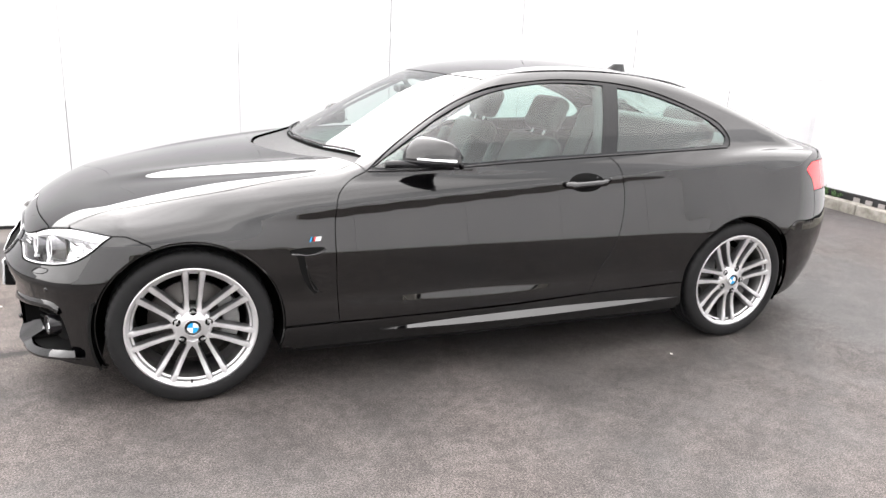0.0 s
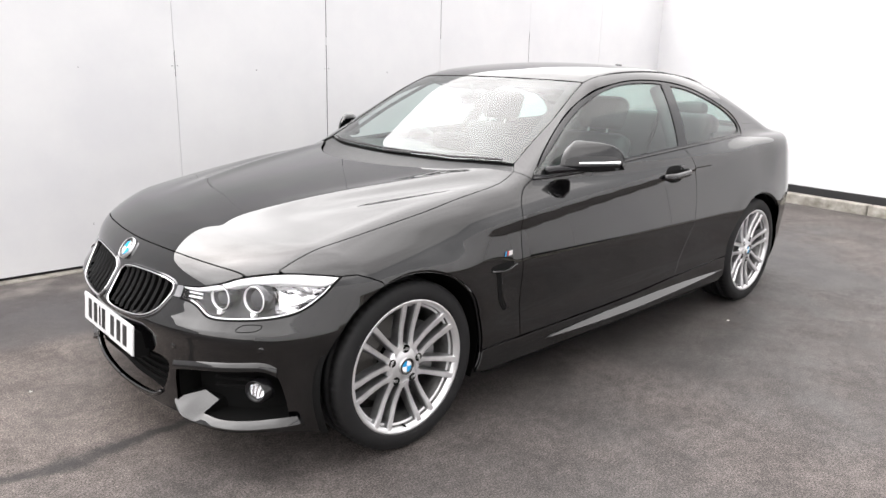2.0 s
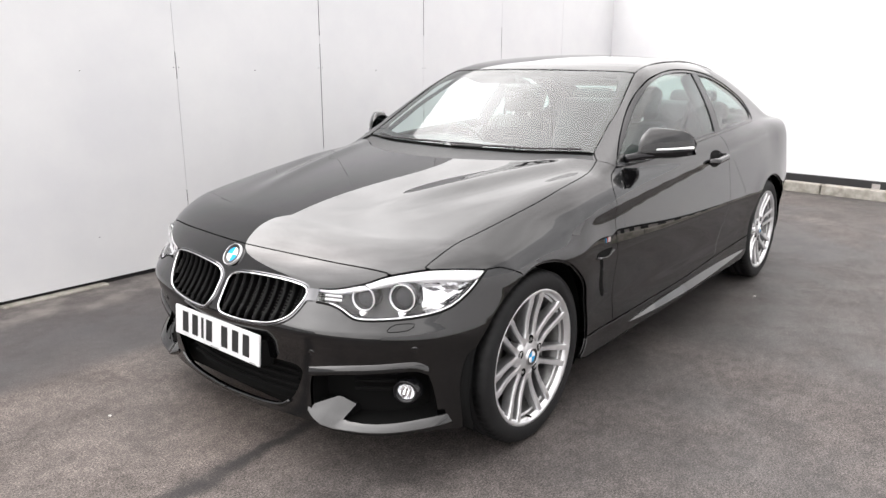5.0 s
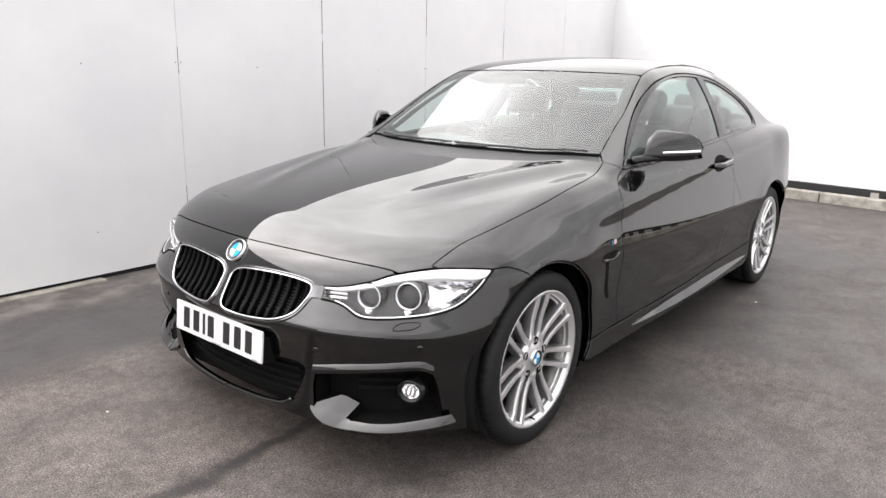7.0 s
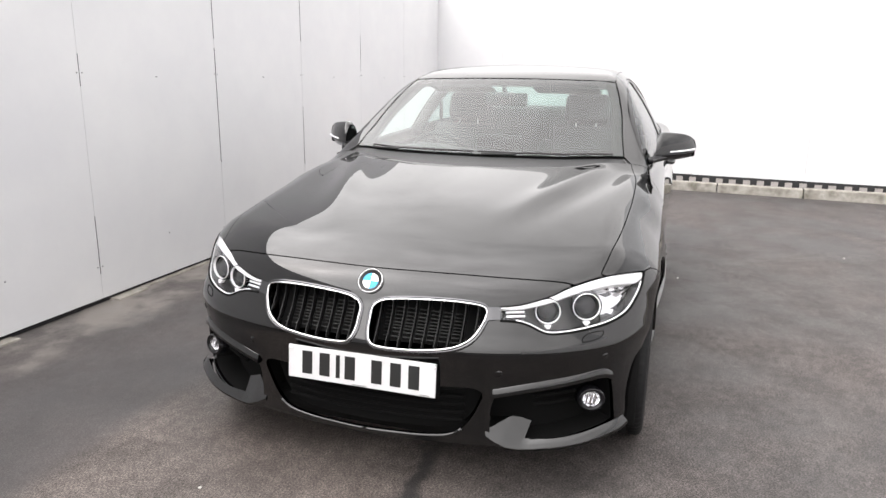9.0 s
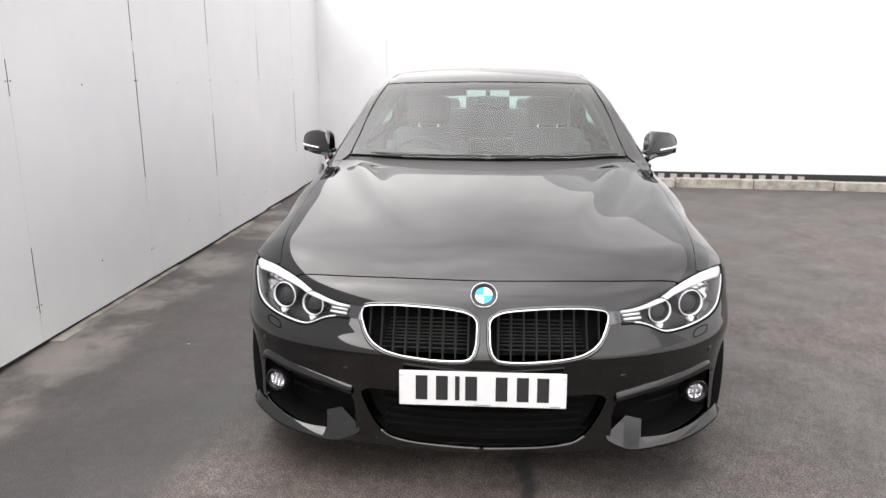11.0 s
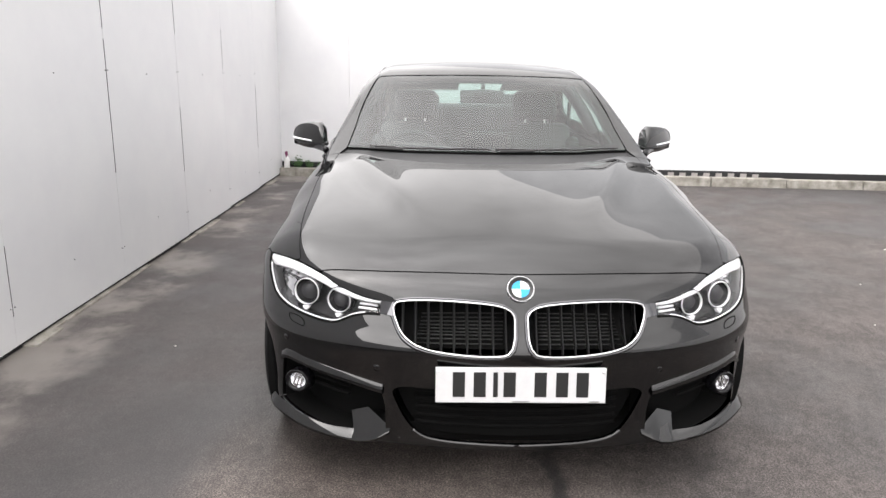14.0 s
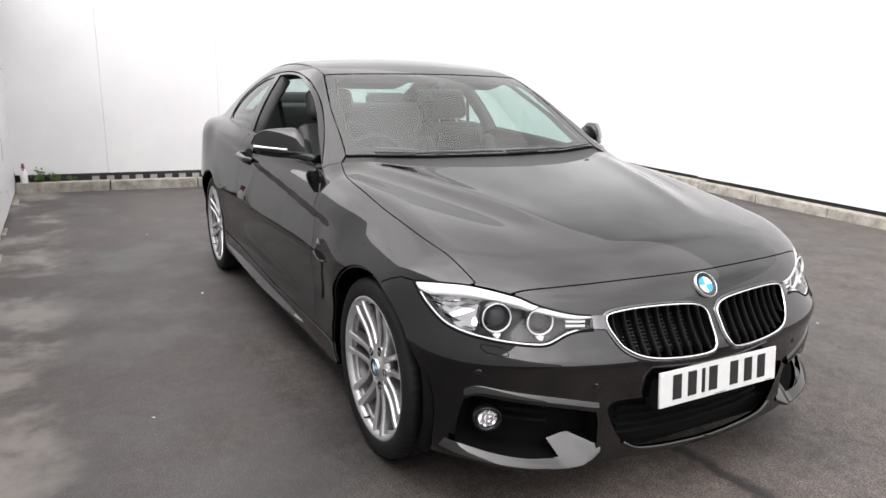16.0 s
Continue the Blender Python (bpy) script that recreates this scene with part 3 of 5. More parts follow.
# ---- the car's materials ----
def window_glass(name, tint, floor=0.10, gloss_rough=0.0):
    """Sheet glass: clear with a tint, mirroring more at a glancing angle."""
    m = bpy.data.materials.new(name)
    m.use_nodes = True
    n, l = m.node_tree.nodes, m.node_tree.links
    n.clear()
    clear = n.new("ShaderNodeBsdfTransparent")
    clear.inputs["Color"].default_value = (*tint, 1)
    gloss = n.new("ShaderNodeBsdfGlossy")
    gloss.inputs["Roughness"].default_value = gloss_rough
    facing = n.new("ShaderNodeLayerWeight")
    facing.inputs["Blend"].default_value = 0.5
    power = n.new("ShaderNodeMath")
    power.operation = "POWER"
    power.inputs[1].default_value = 4.6
    l.new(facing.outputs["Facing"], power.inputs[0])
    lifted = n.new("ShaderNodeMapRange")
    lifted.inputs["To Min"].default_value, lifted.inputs["To Max"].default_value = floor, 1.0
    l.new(power.outputs["Value"], lifted.inputs["Value"])
    mix = n.new("ShaderNodeMixShader")
    l.new(lifted.outputs["Result"], mix.inputs["Fac"])
    l.new(clear.outputs["BSDF"], mix.inputs[1])
    l.new(gloss.outputs["BSDF"], mix.inputs[2])
    l.new(mix.outputs["Shader"], n.new("ShaderNodeOutputMaterial").inputs["Surface"])
    return m


GLASS = window_glass("green_tinted_glass", (0.64, 0.79, 0.745))
CLEAR = window_glass("clear_lamp_cover", (0.95, 0.95, 0.96), 0.04)
CHROME = material("chrome", (0.85, 0.85, 0.86), 0.08, 1.0)
SATIN = material("satin_aluminium", (0.62, 0.62, 0.63), 0.28, 1.0)
LAMP_BACK = grain(material("smoked_lamp_back", (0.1, 0.1, 0.1), 0.3, 0.2, Specular_IOR_Level=0.3), 26, (0.03, 0.03, 0.032), (0.09, 0.09, 0.092))
BLACK_CHROME = material("black_chrome", (0.13, 0.13, 0.135), 0.10, 1.0)
SLAT = material("black_grille_slat", (0.005, 0.005, 0.005), 0.28, Specular_IOR_Level=0.25)
RADIATOR = grain(material("grey_radiator_fins", (0.10, 0.10, 0.10), 0.5, 0.6), 40, (0.035, 0.035, 0.035), (0.075, 0.075, 0.074))
ALLOY = grain(material("silver_alloy", (0.60, 0.59, 0.59), 0.33, 0.8, Coat_Weight=0.4, Coat_Roughness=0.05), 40, (0.64, 0.64, 0.65), (0.73, 0.73, 0.74))
# the same silver with the shade of the spoke sides put into its colour
ALLOY_SHADED = grain(material("silver_alloy_shaded", (0.3, 0.3, 0.31), 0.35, 0.9), 40, (0.26, 0.26, 0.265), (0.34, 0.34, 0.345))
ALLOY_DARK = grain(material("dark_alloy_barrel", (0.2, 0.2, 0.2), 0.4, 0.8), 25, (0.13, 0.128, 0.126), (0.24, 0.238, 0.235))
RUBBER = grain(material("tyre_rubber", (0.011, 0.011, 0.0115), 0.7, Specular_IOR_Level=0.25), 30, (0.006, 0.006, 0.0065), (0.011, 0.011, 0.0115), rough=(0.55, 0.8), bump=0.15, bump_scale=220)
PLASTIC = grain(material("black_textured_plastic", (0.018, 0.018, 0.019), 0.55), 50, (0.014, 0.014, 0.015), (0.022, 0.022, 0.023), rough=(0.45, 0.65), bump=0.1, bump_scale=500)
GLOSS_BLACK = material("gloss_black_trim", (0.006, 0.006, 0.007), 0.12, Specular_IOR_Level=0.35)
LINER = material("black_arch_liner", (0.005, 0.005, 0.005), 0.9, Specular_IOR_Level=0.1)
LEATHER = grain(material("black_leather", (0.02, 0.02, 0.021), 0.5), 18, (0.016, 0.016, 0.017), (0.026, 0.026, 0.027), rough=(0.4, 0.6))
LININGS = grain(material("anthracite_cloth", (0.06, 0.06, 0.062), 0.95), 60, (0.05, 0.05, 0.052), (0.07, 0.07, 0.072))
STEEL = material("brake_disc_steel", (0.10, 0.095, 0.09), 0.45, 0.9)
CAST = material("grey_caliper", (0.22, 0.22, 0.22), 0.6, 0.3)
RED_LENS = material("red_lamp_lens", (0.60, 0.004, 0.014), 0.12, 0.0, Coat_Weight=0.2)
PLATE_WHITE = grain(material("white_plate", (0.64, 0.64, 0.64), 0.3), 30, (0.60, 0.60, 0.61), (0.66, 0.66, 0.66))
PLATE_BLACK = material("black_plate_mark", (0.015, 0.015, 0.015), 0.4)
BLUE = material("blue_enamel", (0.02, 0.30, 0.62), 0.15)
WHITE = material("white_enamel", (0.8, 0.8, 0.8), 0.15)
LAMP_WHITE = material("pale_lamp_reflector", (0.88, 0.88, 0.89), 0.2, 0.0)
LAMP_DARK = material("dark_lamp_housing", (0.02, 0.02, 0.021), 0.2)
LENS = material("grey_projector_glass", (0.03, 0.03, 0.033), 0.06, Specular_IOR_Level=0.2)


# ---- the car's body ----
car = tagged(new("car"), "glossy black two-door coupe with silver alloy wheels, parked on asphalt", "car")

# Lines on the near side, shared by the panels that meet in them.
bonnet_front = flow([(-1.882, 0.612, 0.692), (-1.921, 0.492, 0.704), (-1.95, 0.362, 0.712), (-1.974, 0.183, 0.718), (-1.984, 0, 0.721), (-1.974, -0.183, 0.718), (-1.95, -0.362, 0.712), (-1.921, -0.492, 0.704), (-1.882, -0.612, 0.692)])
bonnet_side = flow([(-1.80, -0.70, 0.708), (-1.72, -0.715, 0.742), (-1.566, -0.733, 0.776), (-1.398, -0.743, 0.807), (-1.13, -0.750, 0.853), (-0.88, -0.742, 0.90), (-0.70, -0.708, 0.945)])
bonnet_rear = flow([(-0.70, -0.708, 0.945), (-0.76, -0.60, 0.947), (-0.887, -0.433, 0.93), (-1.0, -0.216, 0.935), (-1.045, 0, 0.938)])
head_top = flow([(-2.0, -0.42, 0.638), (-1.977, -0.483, 0.645), (-1.932, -0.562, 0.667), (-1.882, -0.615, 0.690), (-1.80, -0.70, 0.708), (-1.738, -0.77, 0.712), (-1.652, -0.838, 0.705)])
bonnet_front, bonnet_side, bonnet_rear = (on_top(q[:, :2]) for q in (bonnet_front, bonnet_side, bonnet_rear))
head_top = to_skin("nose", to_plane("nose", head_top))
head_low = flow([(-1.652, -0.838, 0.705), (-1.679, -0.836, 0.685), (-1.719, -0.828, 0.65), (-1.765, -0.808, 0.615), (-1.804, -0.784, 0.595), (-1.862, -0.738, 0.579), (-1.93, -0.66, 0.568), (-1.977, -0.59, 0.564), (-1.99, -0.555, 0.57), (-1.996, -0.515, 0.589), (-2.005, -0.475, 0.599), (-2.014, -0.425, 0.60)])
head_low = to_skin("nose", to_plane("nose", head_low))
head_in = flow([tuple(head_low[-1]), tuple(head_top[0])])
door_front = flow(on_side([(-0.672, 0.922), (-0.735, 0.893), (-0.793, 0.846), (-0.814, 0.769), (-0.818, 0.651), (-0.81, 0.481), (-0.80, 0.34), (-0.793, 0.297)]))
door_sill = flow(on_side([(-0.793, 0.297), (-0.55, 0.297), (0, 0.306), (0.43, 0.325)]))
door_rear = flow(on_side([(0.43, 0.325), (0.54, 0.548), (0.582, 0.70), (0.587, 0.81), (0.572, 0.89), (0.55, 0.943), (0.505, 0.983)]))
belt_door = flow(on_side([(-0.672, 0.922), (-0.4, 0.928), (0, 0.957), (0.505, 0.983)]))
belt_rear = flow(on_side([(0.505, 0.983), (0.92, 1.002), (1.262, 1.014)]))
dlo_top = flow(on_side([(1.262, 1.014), (1.296, 1.035), (1.294, 1.072), (1.24, 1.134), (1.1, 1.197), (0.846, 1.277), (0.594, 1.314), (0.308, 1.318), (0.057, 1.292), (-0.152, 1.242), (-0.324, 1.159), (-0.524, 1.033), (-0.672, 0.922)]))
screen_side = flow(on_top([(-0.66, -0.672), (-0.50, -0.646), (-0.345, -0.626), (-0.066, -0.562)]))
screen_top = flow(on_top([(-0.066, -0.562), (-0.135, -0.28), (-0.158, 0), (-0.135, 0.28), (-0.066, 0.562)]))
screen_base = flow(on_top([(-0.66, -0.672), (-0.78, -0.40), (-0.83, -0.2), (-0.85, 0), (-0.83, 0.2), (-0.78, 0.40), (-0.66, 0.672)]))
roof_side = flow(on_top([(-0.066, -0.562), (0.2, -0.550), (0.6, -0.540), (0.95, -0.54), (1.12, -0.545)]))
rear_screen_top = flow(on_top([(1.12, -0.545), (1.10, -0.28), (1.09, 0), (1.10, 0.28), (1.12, 0.545)]))
rear_screen_side = flow(on_top([(1.12, -0.545), (1.5, -0.59), (1.80, -0.60)]))
boot_side = flow(on_top([(1.80, -0.60), (1.90, -0.63), (1.97, -0.65)]))


def arc(x, a, b, r=0.358, n=24):
    """A wheel arch's edge between two angles, degrees from the front round over the top."""
    t = np.radians(np.linspace(a, b, n))
    return on_side(np.stack([x - r * np.cos(t), 0.322 + r * np.sin(t)], 1))


wing_line = np.vstack([flow([tuple(head_top[-1]), tuple(on_side([(-1.60, 0.702)])[0])]), on_side([(-1.56, 0.688), (-1.518, 0.668)])])
a_line = flow([tuple(bonnet_side[-1]), tuple(on_side([(-0.672, 0.922)])[0])])
corner_line = flow([tuple(bonnet_side[-1]), tuple(on_top([(-0.66, -0.672)])[0])])

bonnet = skin("bonnet", PAINT, car, "top", chain(bonnet_front, head_top[(head_top[:, 0] > -1.883) & (head_top[:, 0] < -1.799)], bonnet_side, bonnet_rear, mirrored(bonnet_rear)[::-1], mirrored(bonnet_side)[::-1], mirrored(head_top[(head_top[:, 0] > -1.883) & (head_top[:, 0] < -1.799)])[::-1]), h=0.018)[0]
skin("front_wing", PAINT, car, "flank", chain(bonnet_side, a_line, door_front, flow(on_side([(-0.793, 0.297), (-1.02, 0.297)])), arc(AXLE[0], 186, 69), wing_line[::-1], head_top[head_top[:, 0] > -1.799][::-1]), h=0.016, both=True)
door_l, door_r = skin("door", PAINT, car, "flank", chain(door_front, door_sill, door_rear, belt_door[::-1]), h=0.015, both=True, label="long black coupe door with a pull handle")
lamp_edge = np.vstack([flow(on_side([(1.80, 0.948), (1.745, 0.908), (1.81, 0.85), (1.845, 0.79)])), flow(on_side([(1.845, 0.79), (1.87, 0.70), (1.87, 0.628)]))[1:]])
side_outline = chain(door_rear, belt_rear, dlo_top, a_line[::-1], corner_line, screen_side, roof_side, rear_screen_side, boot_side, flow(np.vstack([boot_side[-1:], on_side([(1.89, 0.962), (1.80, 0.948)])])), lamp_edge, flow(on_side([(1.87, 0.628), (1.80, 0.634), (1.70, 0.637), (1.66, 0.615), (1.625, 0.570)])), arc(AXLE[1], 136, 4)[::1], flow(on_side([(0.995, 0.345), (0.7, 0.334), (0.43, 0.325)])))
skin("body_side", PAINT, car, "flank", side_outline, h=0.016, both=True)
skin("side_sill", PAINT, car, "flank", chain(flow(on_side([(-1.02, 0.293), (-0.793, 0.293), (-0.4, 0.296), (0, 0.302), (0.43, 0.321), (0.7, 0.330), (0.995, 0.341)])), arc(AXLE[1], 2, -14, n=5), flow(on_side([(1.0, 0.215), (0.8, 0.190), (-0.8, 0.185), (-1.02, 0.20)])), arc(AXLE[0], 200, 187, n=5)), h=0.026, both=True)
skin("roof", PAINT, car, "top", chain(screen_top, mirrored(roof_side), rear_screen_top[::-1], roof_side[::-1]), h=0.035)
skin("windscreen", GLASS, car, "top", chain(screen_base, mirrored(screen_side), screen_top[::-1], screen_side[::-1]), h=0.035, gap=0.003, lift=-0.003, edge=0.004, under=0, label="green-tinted windscreen mirroring the bright sky")[0].visible_shadow = False
skin("rear_window", GLASS, car, "top", chain(rear_screen_top, mirrored(rear_screen_side), flow(on_top([(1.80, 0.60), (1.86, 0.3), (1.88, 0), (1.86, -0.3), (1.80, -0.60)])), rear_screen_side[::-1]), h=0.05, lift=-0.003, edge=0.004, under=0)[0].visible_shadow = False
skin("boot_lid", PAINT, car, "top", chain(flow(on_top([(1.80, -0.60), (1.86, -0.3), (1.88, 0), (1.86, 0.3), (1.80, 0.60)])), mirrored(boot_side), flow(on_top([(1.97, 0.65), (2.09, 0.4), (2.14, 0), (2.09, -0.4), (1.97, -0.65)])), boot_side[::-1]), h=0.035)
cowl = skin("scuttle_panel", PLASTIC, car, "top", chain(screen_base, flow([screen_base[-1], mirrored(bonnet_rear)[0]]), mirrored(bonnet_rear), bonnet_rear[::-1]), h=0.035, lift=-0.012, label="black plastic scuttle with a fine grille")[0]

# ---- nose ----
kidney = loop([(-2.076, -0.020, 0.581), (-2.059, -0.022, 0.613), (-2.05, -0.048, 0.633), (-2.043, -0.11, 0.643), (-2.03, -0.232, 0.648), (-2.018, -0.33, 0.645), (-2.011, -0.378, 0.634), (-2.022, -0.383, 0.61), (-2.036, -0.373, 0.585), (-2.056, -0.352, 0.552), (-2.075, -0.317, 0.529), (-2.089, -0.264, 0.515), (-2.103, -0.178, 0.507), (-2.109, -0.093, 0.505), (-2.109, -0.040, 0.512), (-2.097, -0.023, 0.54)])
intake = chain(flow([(-2.055, -0.435, 0.372), (-2.025, -0.541, 0.394), (-1.96, -0.67, 0.413), (-1.90, -0.742, 0.420)]), flow([(-1.90, -0.742, 0.420), (-1.866, -0.772, 0.390), (-1.848, -0.79, 0.32), (-1.835, -0.80, 0.228)]), flow([(-1.835, -0.80, 0.228), (-1.94, -0.70, 0.203), (-1.99, -0.60, 0.190), (-2.03, -0.50, 0.186)]), flow([(-2.03, -0.50, 0.186), (-2.05, -0.455, 0.196), (-2.06, -0.420, 0.222)]), flow([(-2.06, -0.420, 0.222), (-2.062, -0.422, 0.31), (-2.055, -0.435, 0.372)]))
mouth_half = flow([(-2.10, 0, 0.382), (-2.092, -0.2, 0.382), (-2.08, -0.33, 0.384), (-2.07, -0.372, 0.380), (-2.06, -0.390, 0.362), (-2.062, -0.382, 0.330), (-2.07, -0.362, 0.280), (-2.08, -0.332, 0.236), (-2.09, -0.292, 0.210), (-2.10, -0.22, 0.199), (-2.11, -0.11, 0.194), (-2.11, 0, 0.192)])
mouth = chain(mouth_half, mirrored(mouth_half)[::-1])
arch_f = arc(AXLE[0], 69, -27)
low_edge = flow([tuple(arch_f[-1]), (-1.80, -0.83, 0.164), (-1.90, -0.75, 0.174), (-1.99, -0.62, 0.174), (-2.05, -0.45, 0.172), (-2.09, -0.3, 0.172), (-2.11, -0.1, 0.170), (-2.112, 0, 0.170)])
nose_half = [head_top[head_top[:, 0] < -1.883][::-1], head_in[::-1], head_low[::-1], wing_line, arch_f, low_edge]
nose_rim = chain(bonnet_front, *nose_half, *[mirrored(s)[::-1] for s in nose_half[::-1]])
skin("front_bumper", PAINT, car, "nose", nose_rim, [kidney, mirrored(kidney), intake, mirrored(intake), mouth], h=0.02, hole_edge=0.013, label="black front bumper with large lower intakes")


def sunk(name, mat, outline, deep, kind="nose", h=0.04, both=True, label=""):
    """The back of a recess: the skin inside an outline, set back by deep."""
    return skin(name, mat, car, kind, outline, h=h, gap=-0.004, lift=-deep, edge=0.002, under=0, both=both, label=label)


sunk("grille_back", LINER, kidney, 0.06)
sunk("intake_back", LINER, intake, 0.10)
sunk("mouth_back", LINER, mouth, 0.06, both=False)


def raised(points, lift):
    p = np.asarray(points, float)
    q = to_skin("nose", to_plane("nose", p))
    return q + slope(q) * lift


for side in (1, -1):
    flip = np.array([1, side, 1])
    bm = bmesh.new()
    rows = [[bm.verts.new(q * flip) for q in raised(intake, deep)] for deep in (-0.012, -0.104)]
    for i in range(len(intake)):
        j = (i + 1) % len(intake)
        bm.faces.new((rows[0][i], rows[0][j], rows[1][j], rows[1][i]))
    part("intake_wall", bm, LINER, car)
    rim = tube("grille_surround", raised(kidney, 0.004) * flip, 0.0030, CHROME, car, label="chrome kidney-shaped grille frame", squash=1.2)
    flat = to_plane("nose", kidney)
    rows = []
    for wide, lift in ((0.002, -0.006), (0.003, 0.003), (0.006, 0.0055), (0.010, 0.004), (0.0125, -0.002)):
        q = to_skin("nose", shrink(flat, -wide)[0])
        rows.append((q + slope(q) * lift) * flip)
    bm = bmesh.new()
    rings = [[bm.verts.new(q) for q in r] for r in rows]
    for a, b in zip(rings, rings[1:]):
        for i in range(len(a)):
            bm.faces.new((a[i], a[(i + 1) % len(a)], b[(i + 1) % len(a)], b[i]))
    bmesh.ops.recalc_face_normals(bm, faces=bm.faces)
    part("surround_band", bm, BLACK_CHROME, rim, "smoked chrome band", True)
    lo, hi = kidney[:, 1].min() + 0.030, kidney[:, 1].max() - 0.026
    edge_u = kidney[kidney[:, 2] > np.interp(kidney[:, 1], [-0.38, 0], [0.612, 0.56])]
    edge_l = kidney[kidney[:, 2] <= np.interp(kidney[:, 1], [-0.38, 0], [0.612, 0.56])]
    edge_u, edge_l = edge_u[np.argsort(edge_u[:, 1])], edge_l[np.argsort(edge_l[:, 1])]
    for k in range(9):
        y = hi + (lo - hi) * k / 8
        z1, z0 = np.interp(y, edge_u[:, 1], edge_u[:, 2]) - 0.002, np.interp(y, edge_l[:, 1], edge_l[:, 2]) + 0.002
        zz = np.linspace(z0, z1, 8)
        line = meet(np.stack([np.full(8, -3.0), np.full(8, y), zz], 1), np.tile([1.0, 0, 0], (8, 1)), 1.3)
        bow = 0.006 * np.sin(np.pi * np.linspace(0, 1, 8))
        bm = bmesh.new()
        ring = []
        for q, d in zip(line * flip, bow):
            ring.append([bm.verts.new(q + np.array(v)) for v in ((0.012 + d, 0.0042, 0), (0.003 + d, 0.0010, 0), (0.003 + d, -0.0010, 0), (0.012 + d, -0.0042, 0), (0.040, 0, 0))])
        for a, b in zip(ring, ring[1:]):
            for i in range(5):
                bm.faces.new((a[i], a[(i + 1) % 5], b[(i + 1) % 5], b[i]))
        bm.faces.new(ring[0]), bm.faces.new(ring[-1][::-1])
        bmesh.ops.recalc_face_normals(bm, faces=bm.faces)
        slat = part("grille_slat", bm, SLAT, rim, smooth=False)
        bm = bmesh.new()
        tip = line[-1] * flip
        vs = [bm.verts.new(tip + np.array(v)) for v in ((0.008, 0.0, -0.034), (0.012, 0.0048, 0.0), (0.0, 0.0, 0.0), (0.012, -0.0048, 0.0))]
        for f in ((0, 1, 2), (0, 2, 3), (0, 3, 1), (1, 3, 2)):
            bm.faces.new([vs[i] for i in f])
        bmesh.ops.recalc_face_normals(bm, faces=bm.faces)
        part("slat_tip", bm, SATIN, slat, "bright slat tip")
    for z in np.arange(0.532, 0.615, 0.0095):
        bar = [(-2.0, y, z) for y in np.linspace(-0.045, -0.29, 8)]
        tube("radiator_fin", raised(bar, -0.055) * flip, 0.0020, RADIATOR, rim, closed=False, sides=6)

# ---- windows ----
win_f = chain(flow(on_side([(-0.645, 0.940), (-0.4, 0.945), (0, 0.973), (0.475, 0.998)])), flow(on_side([(0.475, 0.998), (0.565, 1.302)])), flow(on_side([(0.565, 1.302), (0.46, 1.308), (0.25, 1.304), (0.055, 1.279), (-0.131, 1.232), (-0.303, 1.155), (-0.5, 1.034), (-0.645, 0.940)])))
win_r = chain(flow(on_side([(0.56, 1.004), (0.92, 1.016), (1.24, 1.030)])), flow(on_side([(1.24, 1.030), (1.27, 1.052), (1.262, 1.085), (1.167, 1.153), (1.0, 1.218), (0.807, 1.272), (0.645, 1.294)])), flow(on_side([(0.645, 1.294), (0.56, 1.004)])))
trim = chain(belt_door, belt_rear, dlo_top)
skin("window_frame", GLOSS_BLACK, car, "side", trim, [win_f, win_r], h=0.03, lift=-0.004, gap=0.0015, edge=0.006, under=0, hole_edge=0.012, both=True, label="gloss black window surround")
win = skin("door_window", GLASS, car, "side", win_f, h=0.05, gap=-0.006, lift=-0.009, edge=0.002, under=0, label="closed green-tinted door window")[0]
win.visible_shadow = False
for w in skin("rear_side_window", GLASS, car, "side", win_r, h=0.05, gap=-0.006, lift=-0.009, edge=0.002, under=0, both=True):
    w.visible_shadow = False
for side in (1, -1):
    strip = on_side(np.stack([np.linspace(-0.66, 1.26, 60), np.interp(np.linspace(-0.66, 1.26, 60), [-0.66, -0.4, 0, 0.505, 0.92, 1.262], [0.924, 0.930, 0.959, 0.985, 1.004, 1.016])], 1))
    tube("belt_trim", (strip + slope(strip) * 0.002) * [1, side, 1], 0.0055, GLOSS_BLACK, car, closed=False)

# ---- tail ----
tail_lamp = chain(flow(on_side([(1.80, 0.948), (1.745, 0.908), (1.81, 0.85), (1.845, 0.79)])), flow([tuple(on_side([(1.845, 0.79)])[0]), (2.05, -0.70, 0.785), (2.22, -0.45, 0.79)]), flow([(2.22, -0.45, 0.79), (2.17, -0.45, 0.90)]), flow([(2.17, -0.45, 0.90), (1.99, -0.70, 0.937), tuple(on_side([(1.80, 0.948)])[0])]))
for lamp in skin("tail_lamp", RED_LENS, car, "tail", tail_lamp, h=0.03, both=True, label="red tail lamp"):
    skin("lamp_tray", LINER, lamp, "tail", tail_lamp, h=0.05, gap=-0.004, lift=-0.016, edge=0.002, under=0, flip=lamp.name.endswith(".001"))
tail_side = flow(np.vstack([on_side([(1.80, 0.948), (1.89, 0.962)]), boot_side[-1:]]))
